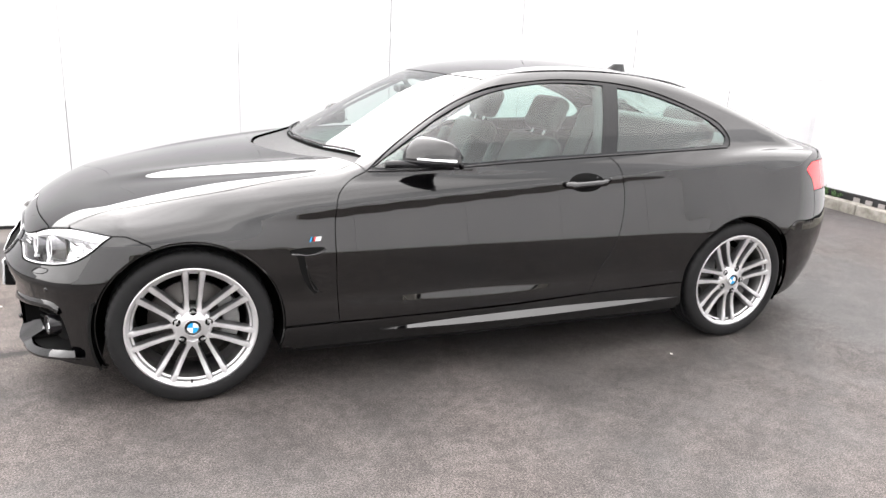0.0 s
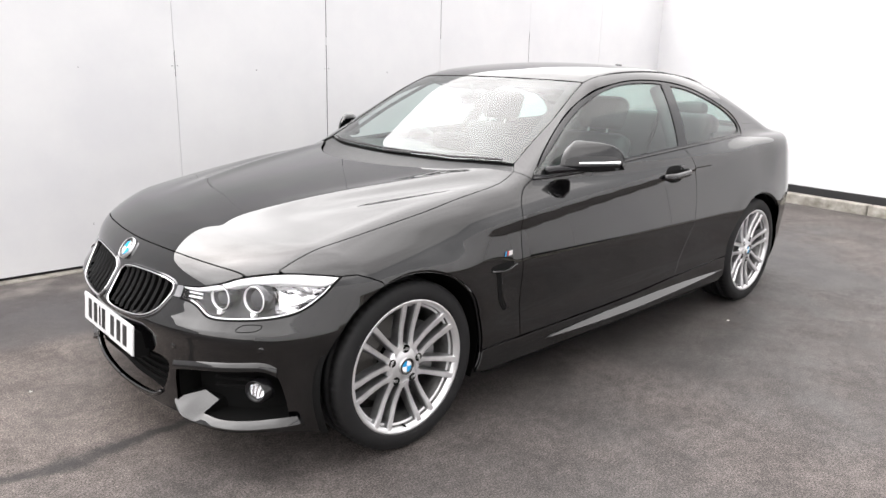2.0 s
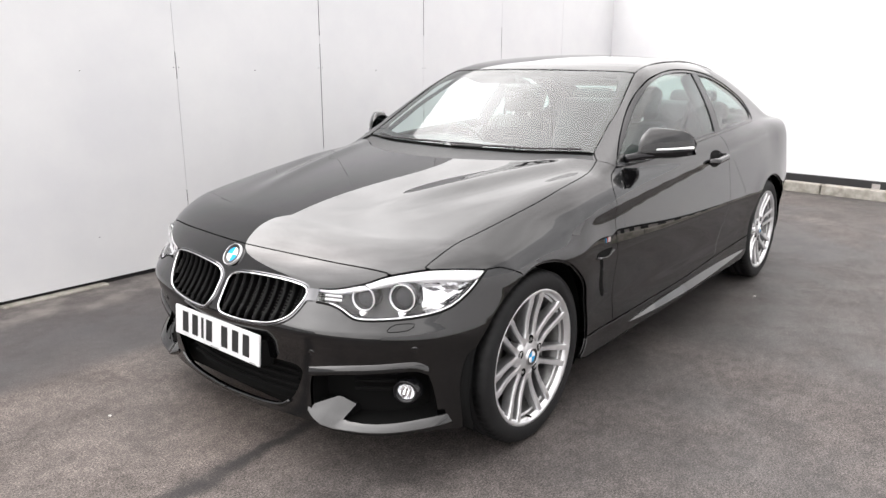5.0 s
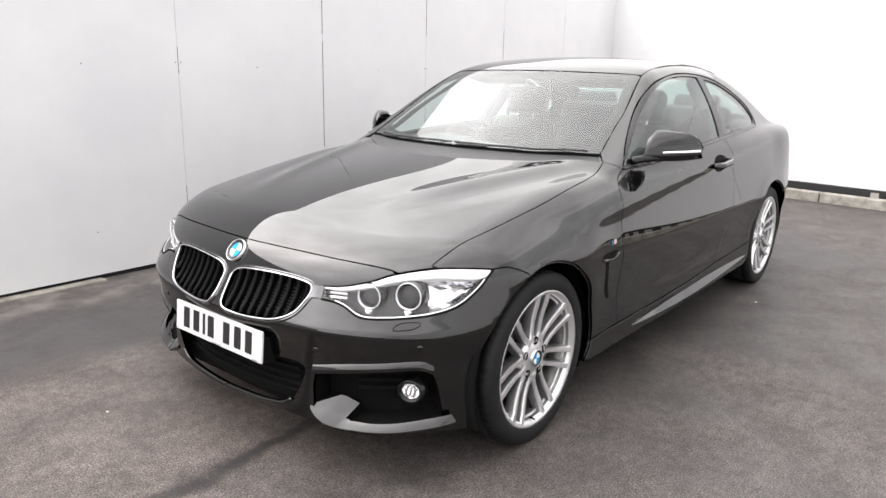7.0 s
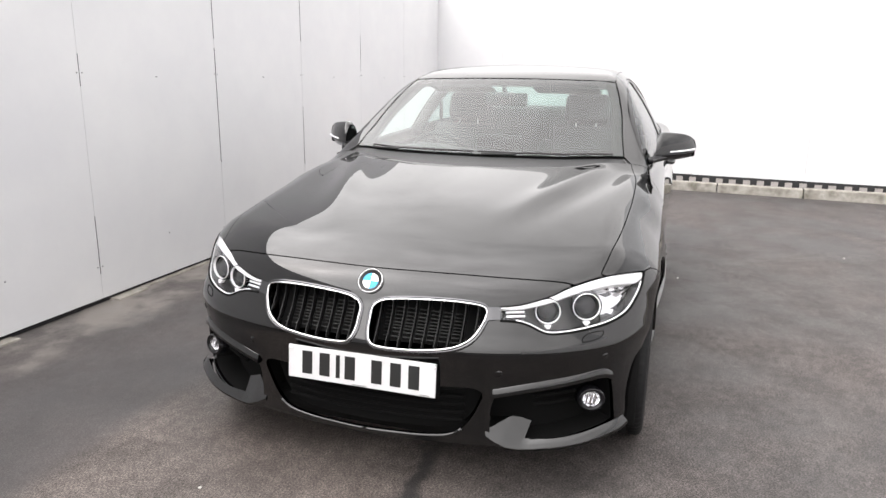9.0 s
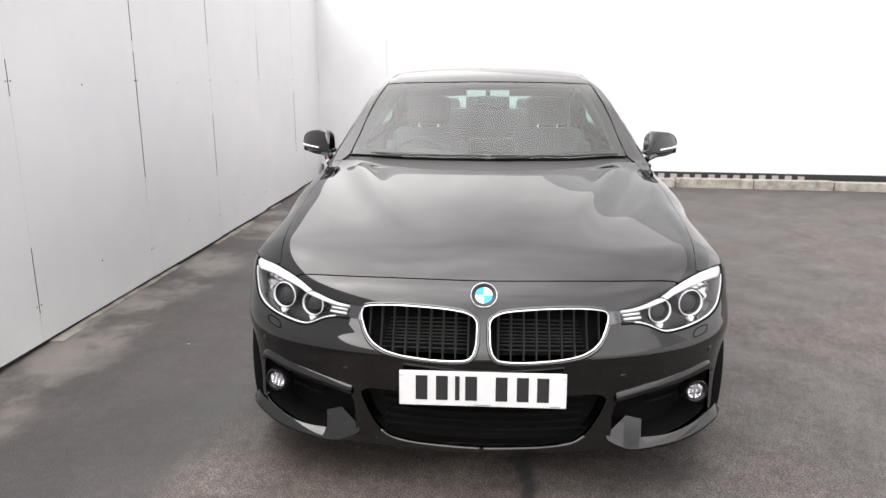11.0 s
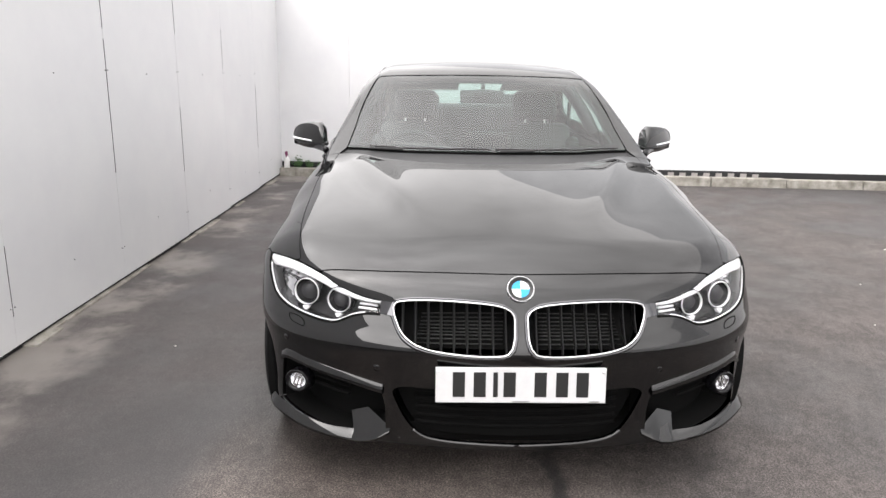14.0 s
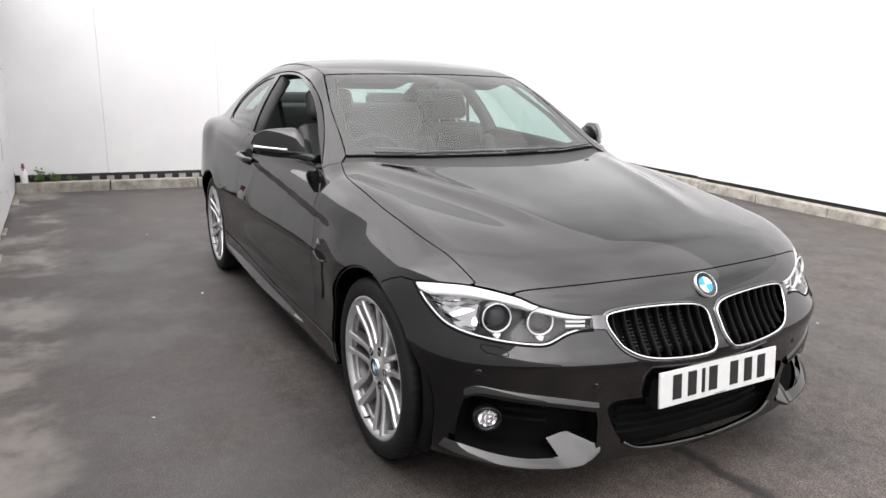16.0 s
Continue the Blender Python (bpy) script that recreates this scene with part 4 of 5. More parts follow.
tail_half = [flow(on_top([(2.14, 0), (2.09, -0.4), (1.97, -0.65)])), tail_side[::-1], flow([tuple(on_side([(1.80, 0.948)])[0]), (1.99, -0.70, 0.937), (2.17, -0.45, 0.90)]), flow([(2.17, -0.45, 0.90), (2.22, -0.45, 0.79)]), flow([(2.22, -0.45, 0.79), (2.05, -0.70, 0.785), tuple(on_side([(1.845, 0.79)])[0])]), flow(on_side([(1.845, 0.79), (1.87, 0.70), (1.87, 0.628)])), flow(on_side([(1.87, 0.628), (1.80, 0.634), (1.70, 0.637), (1.66, 0.615), (1.625, 0.570)])), arc(AXLE[1], 136, 200), flow([tuple(arc(AXLE[1], 199, 200)[-1]), (2.0, -0.75, 0.22), (2.25, -0.4, 0.24), (2.3, 0, 0.25)])]
skin("rear_bumper", PAINT, car, "tail", chain(*tail_half, *[mirrored(s)[::-1] for s in tail_half[::-1]]), h=0.03)

# ---- under the skin ----
for x in AXLE:
    for s in (-1, 1):
        t = np.radians(np.linspace(-24, 204, 40))
        bm = bmesh.new()
        rows = [[bm.verts.new((x - r * math.cos(a), s * y, 0.322 + r * math.sin(a))) for a in t] for y, r in ((0.838, 0.364), (0.83, 0.377), (0.50, 0.377), (0.50, 0.05))]
        for a, b in zip(rows, rows[1:]):
            for i in range(len(t) - 1):
                bm.faces.new((a[i], a[i + 1], b[i + 1], b[i]))
        part("arch_liner", bm, LINER, car, smooth=True)
bm = bmesh.new()
box(bm, (-2.0, -0.50, 0.16), (2.2, 0.50, 0.24), 0.03)
box(bm, (-0.98, -0.84, 0.16), (0.98, 0.84, 0.23), 0.03)
part("underbody", bm, LINER, car)
bm = bmesh.new()
box(bm, (-1.75, -0.48, 0.25), (-0.86, 0.48, 0.60), 0.05)
part("engine_block", bm, LINER, car)


# ---- lamps, badges and fittings ----
def bolster(name, rows, mat, parent, label="", closed=False, flip=False, smooth=True):
    """A sheet lofted over rows of points, all of one length; closed: each row runs round."""
    bm = bmesh.new()
    rings = [[bm.verts.new(q * np.array([1, -1 if flip else 1, 1])) for q in np.asarray(r, float)] for r in rows]
    for a, b in zip(rings, rings[1:]):
        n = len(a)
        for i in range(n if closed else n - 1):
            bm.faces.new((a[i], a[(i + 1) % n], b[(i + 1) % n], b[i]))
    if closed:
        bm.faces.new(rings[0]), bm.faces.new(rings[-1][::-1])
    bmesh.ops.recalc_face_normals(bm, faces=bm.faces)
    return part(name, bm, mat, parent, label, smooth)


def even(line, n):
    """n points evenly spaced on a line."""
    p = np.asarray(line, float)
    s = np.r_[0, np.cumsum(np.linalg.norm(np.diff(p, axis=0), axis=1))]
    t = np.linspace(0, s[-1], n)
    return np.stack([np.interp(t, s, p[:, i]) for i in range(3)], 1)


def facing(place, way, roll=0.0):
    """The pose of a round thing at place, its local -y pointing along way."""
    q = (-Vector(way)).to_track_quat("Y", "Z").to_matrix().to_4x4()
    return Matrix.Translation(place) @ q @ pose(0, 0, 0, 0, roll, 0)


def placed(bm, m):
    bmesh.ops.transform(bm, matrix=m, verts=bm.verts)
    return bm


def roundel(place, way, r, parent):
    """A round enamel badge of four blue and white quarters in a dark ring."""
    m = facing(place, way)
    ring = part("badge", placed(lathe([(0.001, -0.002), (r * 0.66, -0.003), (r * 0.68, -0.006), (r * 0.90, -0.006), (r * 0.93, -0.0075), (r, -0.004), (r, 0.004)], turns=40), m), PLATE_BLACK, parent, "round blue and white enamel badge", True)
    part("badge_rim", placed(lathe([(r * 0.94, -0.0062), (r * 0.955, -0.0085), (r * 1.0, -0.008), (r * 1.015, 0.002)], turns=40), m), SATIN, ring, "", True)
    for k in range(4):
        bm = bmesh.new()
        c = bm.verts.new((0, -0.0045, 0))
        arc_v = [bm.verts.new((r * 0.66 * math.cos(a), -0.0045, r * 0.66 * math.sin(a))) for a in np.linspace(k * math.pi / 2, (k + 1) * math.pi / 2, 9)]
        for a, b in zip(arc_v, arc_v[1:]):
            bm.faces.new((c, a, b))
        bmesh.ops.recalc_face_normals(bm, faces=bm.faces)
        part("badge_field", placed(bm, m), (WHITE, BLUE)[k % 2], ring)


spot = raised([(-2.03, 0, 0.686)], 0.002)[0]
roundel(spot, slope(spot[None])[0], 0.041, car)

head_line = chain(head_top, head_low, head_in)
for flip in (False, True):
    side = np.array([1, -1 if flip else 1, 1])
    lamp = skin("headlight", CLEAR, car, "nose", head_line, h=0.03, gap=0.003, lift=-0.001, edge=0.004, under=0, flip=flip, label="clear twin-projector headlight with halo rings")[0]
    lamp.visible_shadow = False
    line = raised(head_line, 0.0)
    inward = -slope(line)
    inward = np.array([0.75, 0.25, 0.0]) * 0.6 + inward * 0.4
    bolster("lamp_wall", [line - 0.002 * slope(line), line + inward * 0.055, line + inward * 0.095], LAMP_DARK, lamp, closed=False, flip=flip)
    back = skin("lamp_back", LAMP_BACK, lamp, "nose", head_line, h=0.04, gap=0.0, lift=-0.07, edge=0.002, under=0, flip=flip)[0]
    top = even(head_top, 40)
    t = np.linspace(0, 1, 40)
    drop = (0.005 + 0.036 * t**0.8) * (1 - 0.55 * ramp(t, 0.86, 1.0))
    fall = np.stack([0 * t, 0 * t, -drop], 1)
    # the brow's white stands in for bright sky mirrored in it
    bolster("lamp_brow", [raised(top, -0.006) + [0, 0, -0.002], raised(top + 0.5 * fall, -0.005), raised(top + fall, -0.004), raised(top + fall, -0.008) + [0, 0, -0.003], raised(top + fall, -0.04) + [0, 0, -0.004]], LAMP_WHITE, lamp, "lamp brow, white in place of mirrored sky", flip=flip)
    low = even(head_low, 40)
    bolster("lamp_sill", [raised(low, -0.006) + [0, 0, 0.002], raised(low, -0.012) + [0, 0, 0.008], raised(low, -0.04) + [0, 0, 0.012]], LAMP_DARK, lamp, flip=flip)
    tube("lamp_seal", raised(low, 0.0) * side + [0, 0, -0.002], 0.0042, LINER, lamp, closed=False, sides=6)
    tube("lamp_edge", raised(low[3:-3], -0.005) * side + [0, 0, 0.004], 0.0028, LAMP_WHITE, lamp, closed=False, sides=6)
    for place, r in (((-1.932, -0.557, 0.618), 0.040), ((-1.872, -0.668, 0.628), 0.044)):
        way = Vector((-0.93, -0.30, 0.08)).normalized() * 1.0
        m = facing(Vector(place) * 1.0, way)
        if flip:
            m = facing(Vector((place[0], -place[1], place[2])), Vector((way.x, -way.y, way.z)))
        part("projector", placed(lathe([(r * 1.00, -0.004), (r * 1.05, -0.006), (r * 1.10, -0.002), (r * 1.16, 0.04)], turns=40), m), BLACK_CHROME, lamp, "", True)
        part("halo_ring", placed(lathe([(r * 0.915, 0.004), (r * 0.925, -0.005), (r * 0.95, -0.008), (r * 0.98, -0.006), (r * 1.0, 0.0)], turns=40), m), LAMP_WHITE, lamp, "pale halo ring", True)
        part("shroud", placed(lathe([(r * 0.90, 0.001), (r * 0.82, 0.02), (r * 0.66, 0.024)], turns=40), m), LAMP_DARK, lamp, "", True)
        part("projector_lens", placed(lathe([(r * 0.72, 0.022), (r * 0.66, 0.008), (r * 0.42, -0.001), (r * 0.2, -0.005), (0.0005, -0.006)], turns=32), m), LENS, lamp, "grey glass projector lens", True)
        bm = bmesh.new()
        box(bm, (-0.011, -0.010, -r * 1.22), (0.011, 0.006, -r * 1.02), 0.003, m=m)
        box(bm, (-0.006, -0.013, -r * 1.34), (0.006, 0.006, -r * 1.16), 0.002, m=m)
        part("ring_foot", bm, LAMP_WHITE, lamp)
    dish = even(head_low[::-1], 40)
    rngf = random.Random(21)
    bm = bmesh.new()
    cells = []
    for a in np.linspace(0.60, 0.955, 10):
        k = int(a * 39)
        hi_p, lo_p = top[k] + fall[k], dish[k]
        col = [raised([hi_p + (lo_p - hi_p) * v], -0.034 - rngf.uniform(0, 0.014))[0] * side for v in np.linspace(0.03, 0.92, 6)]
        cells.append([bm.verts.new(q) for q in col])
    for a, b in zip(cells, cells[1:]):
        for i in range(5):
            bm.faces.new((a[i], b[i], b[i + 1]))
            bm.faces.new((a[i], b[i + 1], a[i + 1]))
    bmesh.ops.recalc_face_normals(bm, faces=bm.faces)
    part("reflector", bm, CHROME, lamp, "faceted chrome reflector")
    for z in (0.612, 0.624):
        q = raised([(-2.0, -0.44, z), (-1.985, -0.50, z + 0.003)], -0.018) * side
        tube("marker_strip", flow(q), 0.004, LAMP_WHITE, lamp, closed=False)

    # bright bridge from the grille frame to the lamp
    ear_a = raised([(-2.012, -0.380, 0.636), (-2.018, -0.384, 0.618), (-2.030, -0.379, 0.596)], 0.006)
    ear_c = raised([(-2.0, -0.425, 0.638), (-2.006, -0.425, 0.620), (-2.012, -0.425, 0.602)], 0.001)
    bolster("grille_bridge", [ear_a, (ear_a + ear_c) / 2 + slope((ear_a + ear_c) / 2) * 0.004, ear_c], BLACK_CHROME, car, "smoked chrome bridge between grille and lamp", flip=flip)

    # lower bumper
    brow = even(flow([(-2.062, -0.425, 0.372), (-2.025, -0.541, 0.396), (-1.96, -0.67, 0.415), (-1.895, -0.745, 0.423), (-1.862, -0.772, 0.405)]), 30)
    bolster("intake_brow", [raised(brow + [0, 0, 0.012], -0.001), raised(brow + [0, 0, 0.010], 0.0025), raised(brow + [0, 0, -0.012], 0.012), raised(brow + [0, 0, -0.016], 0.011), raised(brow + [0, 0, -0.020], 0.006), raised(brow + [0, 0, -0.020], -0.03)], PAINT, car, "body-coloured ledge over the side intake", flip=flip)
    rear = np.array([(-2.043, -0.393, 0.230), (-1.966, -0.468, 0.262), (-1.945, -0.523, 0.240), (-1.998, -0.512, 0.202), (-1.978, -0.60, 0.213), (-1.928, -0.69, 0.227), (-1.846, -0.778, 0.247), (-1.81, -0.80, 0.25)])
    fore = np.array([(-2.047, -0.397, 0.226), (-2.049, -0.43, 0.212), (-2.046, -0.465, 0.199), (-2.032, -0.50, 0.190), (-2.0, -0.605, 0.196), (-1.948, -0.70, 0.208), (-1.867, -0.788, 0.226), (-1.808, -0.817, 0.230)])
    rear[:4, 2] += 0.007
    rear, fore = (np.vstack([q[:3], even(flow(q[3:]), 18)]) for q in (rear, fore))
    edge = fore + (fore - rear) * [1, 1, 0] * 0.05
    bolster("splitter", [rear, fore, edge + [0, 0, -0.004], edge + [0.004, 0, -0.012], fore + [0.03, 0.02, -0.02]], PAINT, car, "body-coloured corner splitter", flip=flip).data.set_sharp_from_angle(angle=radians(42))
    for k in range(3):
        z = 0.303 + 0.028 * k
        tube("intake_bar", raised(flow([(-2.01, -0.56, z), (-1.97, -0.63, z + 0.006), (-1.93, -0.69, z + 0.01)]), -0.05) * side, 0.006, LINER, car, closed=False)
    m = facing(Vector((-1.895, -0.702 * side[1], 0.330)), Vector((-0.93, -0.36 * side[1], 0.05))) @ Matrix.Diagonal((0.88, 0.88, 0.78, 1.0))
    fog = part("fog_lamp", placed(lathe([(0.031, 0.004), (0.034, -0.006), (0.044, -0.016), (0.049, -0.012), (0.053, 0.03)], turns=36), m), GLOSS_BLACK, car, "round chrome-backed fog lamp", True)
    part("fog_reflector", placed(lathe([(0.032, -0.004), (0.025, 0.012), (0.0005, 0.02)], turns=32), m), CHROME, fog, "", True)
    for k in (-1, 0, 1):
        bm = bmesh.new()
        box(bm, (-0.004 + 0.015 * k, -0.003, -0.022), (0.004 + 0.015 * k, 0.006, 0.022), 0.002, m=m @ pose(0, 0, 0, 0, 12, 0))
        part("fog_rib", bm, CHROME, fog)
    part("fog_cover", placed(lathe([(0.033, -0.005), (0.024, -0.010), (0.0005, -0.012)], turns=32), m), CLEAR, fog, "", True).visible_shadow = False
    # headlamp washer flap and parking sensor
    flap = raised(loop([(-1.94, -0.665, 0.535), (-1.90, -0.715, 0.54), (-1.885, -0.73, 0.558), (-1.925, -0.685, 0.556)], 0.01), 0.0008) * side
    tube("washer_flap", flap, 0.0014, LINER, car, sides=6)
    for place in ((-2.06, -0.44, 0.44), (-1.90, -0.745, 0.48)):
        q = raised([place], 0.001)[0] * side
        part("parking_sensor", placed(lathe([(0.0005, -0.001), (0.010, -0.001), (0.012, 0.002)], turns=20), facing(q, slope(q[None])[0])), PAINT, car, "", True)

lip = mouth_half[mouth_half[:, 2] < 0.245]
lip = np.vstack([lip, mirrored(lip)[::-1]])
tube("chin_lip", raised(lip, 0.003), 0.0075, PAINT, car, closed=False, label="thin body-coloured chin lip")
for k in range(5):
    z = 0.236 + 0.028 * k
    tube("mouth_bar", raised(flow([(-2.09, 0.34, z), (-2.11, 0, z), (-2.09, -0.34, z)]), -0.05), 0.006, LINER, car, closed=False)

# number plate, its marks given as plain bars
tilt = 5.0
pm = Matrix.Translation((-2.119, 0, 0.417)) @ pose(0, 0, 0, 0, tilt, 0)
bm = bmesh.new()
box(bm, (-0.004, -0.254, -0.0545), (0.004, 0.254, 0.0545), 0.003, m=pm)
plate = part("number_plate", bm, PLATE_WHITE, car, "white plate with plain black bars")
for y, w, h in ((0.185, 0.036, 0.076), (0.123, 0.036, 0.076), (0.076, 0.014, 0.076), (0.034, 0.036, 0.076), (-0.058, 0.036, 0.076), (-0.122, 0.036, 0.076), (-0.183, 0.036, 0.076)):
    bm = bmesh.new()
    box(bm, (-0.0052, y - w / 2, -0.036), (-0.004, y + w / 2, h - 0.036), m=pm)
    part("plate_bar", bm, PLATE_BLACK, plate)
for y, w in ((0.0, 0.05), (-0.22, 0.03)):
    bm = bmesh.new()
    box(bm, (-0.0048, y - w / 2, -0.0515), (-0.004, y + w / 2, -0.0485), m=pm)
    part("plate_bar", bm, CAST, plate)
for y in (-0.245, 0.245):
    part("plate_screw", placed(lathe([(0.0005, -0.003), (0.005, -0.002), (0.006, 0.0)], turns=12), facing(pm @ Vector((-0.004, y, 0.043)), (-1, 0, 0))), WHITE, plate, "", True)
bm = bmesh.new()
box(bm, (0.004, -0.252, -0.06), (0.06, 0.252, 0.03), 0.006, m=pm)
part("plate_holder", bm, LINER, car)

# ---- flanks ----
for flip in (False, True):
    s = -1 if flip else 1
    mul = np.array([1, s, 1])
    # handle
    cup = on_side(np.stack([0.372 + 0.095 * np.cos(np.linspace(0, 2 * np.pi, 28, endpoint=False)), 0.866 + 0.043 * np.sin(np.linspace(0, 2 * np.pi, 28, endpoint=False))], 1))
    door = door_r if flip else door_l
    # flat dark patch on the door for the shade in the handle's hollow
    skin("handle_shade", LINER, door, "side", cup, h=0.02, gap=0, lift=0.0012, edge=0.002, under=0, flip=flip)
    grip = on_side(np.stack([np.linspace(0.255, 0.492, 21), np.linspace(0.860, 0.874, 21)], 1))
    bend = np.minimum(1, np.minimum(np.linspace(0, 6, 21), np.linspace(6, 0, 21)))[:, None]
    tube("door_handle", (grip + slope(grip) * (0.004 + 0.026 * bend)) * mul, 0.014 + 0.006 * bend[:, 0], PAINT, door, closed=False, squash=0.8, label="body-coloured pull handle", sides=12)
    # vent behind the front wheel, with its small badge
    # the vent is not cut in: a dark patch paints its shaded recess
    vent = on_side([(-1.005, 0.622), (-0.985, 0.632), (-0.90, 0.634), (-0.862, 0.628), (-0.90, 0.612), (-0.945, 0.600), (-0.935, 0.55), (-0.915, 0.49), (-0.888, 0.445), (-0.905, 0.432), (-0.94, 0.48), (-0.962, 0.54), (-0.975, 0.595)])
    skin("wing_vent", LINER, car, "side", loop(vent, 0.01), h=0.02, gap=0, lift=0.0012, edge=0.002, under=0, flip=flip, label="slot vent behind the front wheel, its shaded recess a flat dark patch")
    fin = on_side([(-1.0, 0.612), (-0.95, 0.604), (-0.90, 0.606), (-0.858, 0.620)])
    tube("vent_fin", (flow(fin) + slope(flow(fin)) * 0.003) * mul, 0.006, PAINT, car, closed=False, squash=0.6)
    heel = on_side([(-0.94, 0.56), (-0.925, 0.50), (-0.90, 0.445), (-0.872, 0.436)])
    tube("vent_edge", (flow(heel) + slope(flow(heel)) * 0.001) * mul, 0.003, PAINT, car, closed=False)
    for k, (mat, w) in enumerate(((BLUE, 0.006), (PLATE_BLACK, 0.006), (RED_LENS, 0.006), (SATIN, 0.022))):
        x0 = -0.925 + (0.0, 0.007, 0.014, 0.022)[k]
        p = on_side([(x0, 0.658), (x0 + w, 0.658), (x0 + w + 0.006, 0.676), (x0 + 0.006, 0.676)])
        n = slope(p)
        bolster("wing_badge", [(p + n * 0.003)[[0, 1]], (p + n * 0.003)[[3, 2]]], mat, car, "small metal wing badge", flip=flip, smooth=False)
    # skirt blade under the door
    blade = on_side(np.stack([np.linspace(-0.62, 0.97, 50), np.linspace(0.243, 0.264, 50)], 1))
    t = np.linspace(0, 1, 50)
    w = (0.001 + 0.024 * np.sin(np.pi * t**0.9) ** 0.8)[:, None]
    n = slope(blade) * [1, 1, 0]
    up = np.array([0, 0, 1.0])
    bolster("skirt_blade", [blade + up * w * 0.9 - n * 0.004, blade + n * w * 1.25 - up * w * 0.25, blade + n * w * 1.2 - up * (w * 0.4 + 0.001), blade - up * (w * 0.8 + 0.002) - n * 0.004], PAINT, car, "flared side skirt", flip=flip).data.set_sharp_from_angle(angle=radians(50))

    # mirror
    secs, feet = [], []
    ang = np.linspace(0, np.pi, 26)
    ex, ez = np.sign(np.cos(ang)) * np.abs(np.cos(ang)) ** 0.62, np.sin(ang) ** 0.72
    for u in np.linspace(0, 1, 21):
        y = -0.808 - 0.182 * u
        end = math.sqrt(max(0.0, 1 - max(0.0, (u - 0.62) / 0.38) ** 2.6)) * 0.97 + 0.03
        start = min(1.0, 0.80 + 2.0 * u)
        zb = 0.976 + 0.010 * u
        h = (0.100 - 0.034 * u**1.8) * (0.35 + 0.65 * end) * start
        xf, xb = -0.520 + 0.175 * u**1.35, -0.372 + 0.055 * u
        xc, hx = (xf + xb) / 2, (xb - xf) / 2 * (0.45 + 0.55 * end)
        lean_back = 0.028 * ez**2
        secs.append(np.stack([xc - hx * ex + lean_back * (ex > 0) * ex, np.full(26, y), zb + h * ez], 1))
    for u in np.linspace(0, 1, 14):
        y = -0.800 - 0.186 * u
        zb, deep = 0.975 + 0.010 * u, 0.034 * (0.35 + 0.65 * math.sin(0.25 + 2.2 * u))
        xf, xb = -0.535 + 0.198 * u**1.35, -0.375 + 0.062 * u
        feet.append([(xf, y, zb), (xf + 0.006, y, zb - deep * 0.35), (xf + 0.03, y, zb - deep), (xb - 0.02, y, zb - deep), (xb, y, zb - deep * 0.4), (xb, y, zb)])
    shell = bolster("door_mirror", secs, PAINT, car, "black door mirror with a pale indicator strip", closed=True, flip=flip)
    shell.data.set_sharp_from_angle(angle=radians(55))
    us = np.linspace(0.36, 0.97, 14)
    strip = np.stack([-0.523 + 0.187 * us**1.35, -0.806 - 0.184 * us, 0.983 + 0.009 * us], 1)
    tube("indicator", strip * mul, np.linspace(0.004, 0.0065, 14), LAMP_WHITE, shell, closed=False, label="pale indicator strip", sides=10)
    bolster("mirror_base", feet, GLOSS_BLACK, shell, closed=True, flip=flip)
    tube("mirror_arm", flow([(-0.585, -0.785, 0.952), (-0.55, -0.80, 0.956), (-0.50, -0.83, 0.960), (-0.45, -0.86, 0.962)]) * mul, 0.017, GLOSS_BLACK, shell, closed=False, squash=0.8, sides=10)
    glass_rows = [[(-0.3685, -0.825, 0.985), (-0.3685, -0.825, 1.050)], [(-0.322, -0.945, 0.990), (-0.322, -0.945, 1.028)]]
    bolster("mirror_glass", glass_rows + [[tuple(np.array(q) + [0.003, 0, 0]) for q in r] for r in glass_rows[::-1]], CHROME, shell, flip=flip, smooth=False)

# roof mouldings, aerial fin, wipers
for s in (1, -1):
    line = np.vstack([roof_side[2:]]) * [1, s, 1]
    tube("roof_moulding", line + [0, 0, 0.001], 0.004, GLOSS_BLACK, car, closed=False, sides=6)
secs = []
base_z = float(on_top([(1.02, 0)])[0, 2])
for u in np.linspace(0, 1, 9):
    ang = np.linspace(0, 2 * np.pi, 20, endpoint=False)
    ln, wd = 0.10 * (1 - 0.66 * u), 0.026 * (1 - 0.75 * u)
    secs.append(np.stack([1.02 + 0.05 * u**0.8 + ln * np.cos(ang), wd * np.sin(ang), np.full(20, base_z - 0.012 + 0.064 * u)], 1))
bolster("roof_aerial", secs, PAINT, car, "small shark-fin roof aerial", closed=True)
for y0, y1 in ((-0.62, -0.02), (0.0, 0.56)):
    ys = np.linspace(y0, y1, 24)
    xs = np.interp(np.abs(ys), [0, 0.2, 0.4, 0.672], [-0.838, -0.822, -0.774, -0.652])
    p = on_top(np.stack([xs, ys], 1))
    arm = tube("wiper_blade", p + slope(p) * 0.005, 0.0045, PLASTIC, car, closed=False, label="black wiper blade", sides=8)
    ym = (y0 + y1) / 2 + 0.12
    q = on_top([(float(np.interp(abs(v), [0, 0.2, 0.4, 0.672], [-0.838, -0.822, -0.774, -0.652])) - d, v) for v, d in ((ym + 0.16, 0.016), (ym + 0.08, 0.012), (ym, 0.004))])
    tube("wiper_arm", flow(q) + slope(flow(q)) * 0.002, 0.005, PLASTIC, arm, closed=False, squash=0.7)


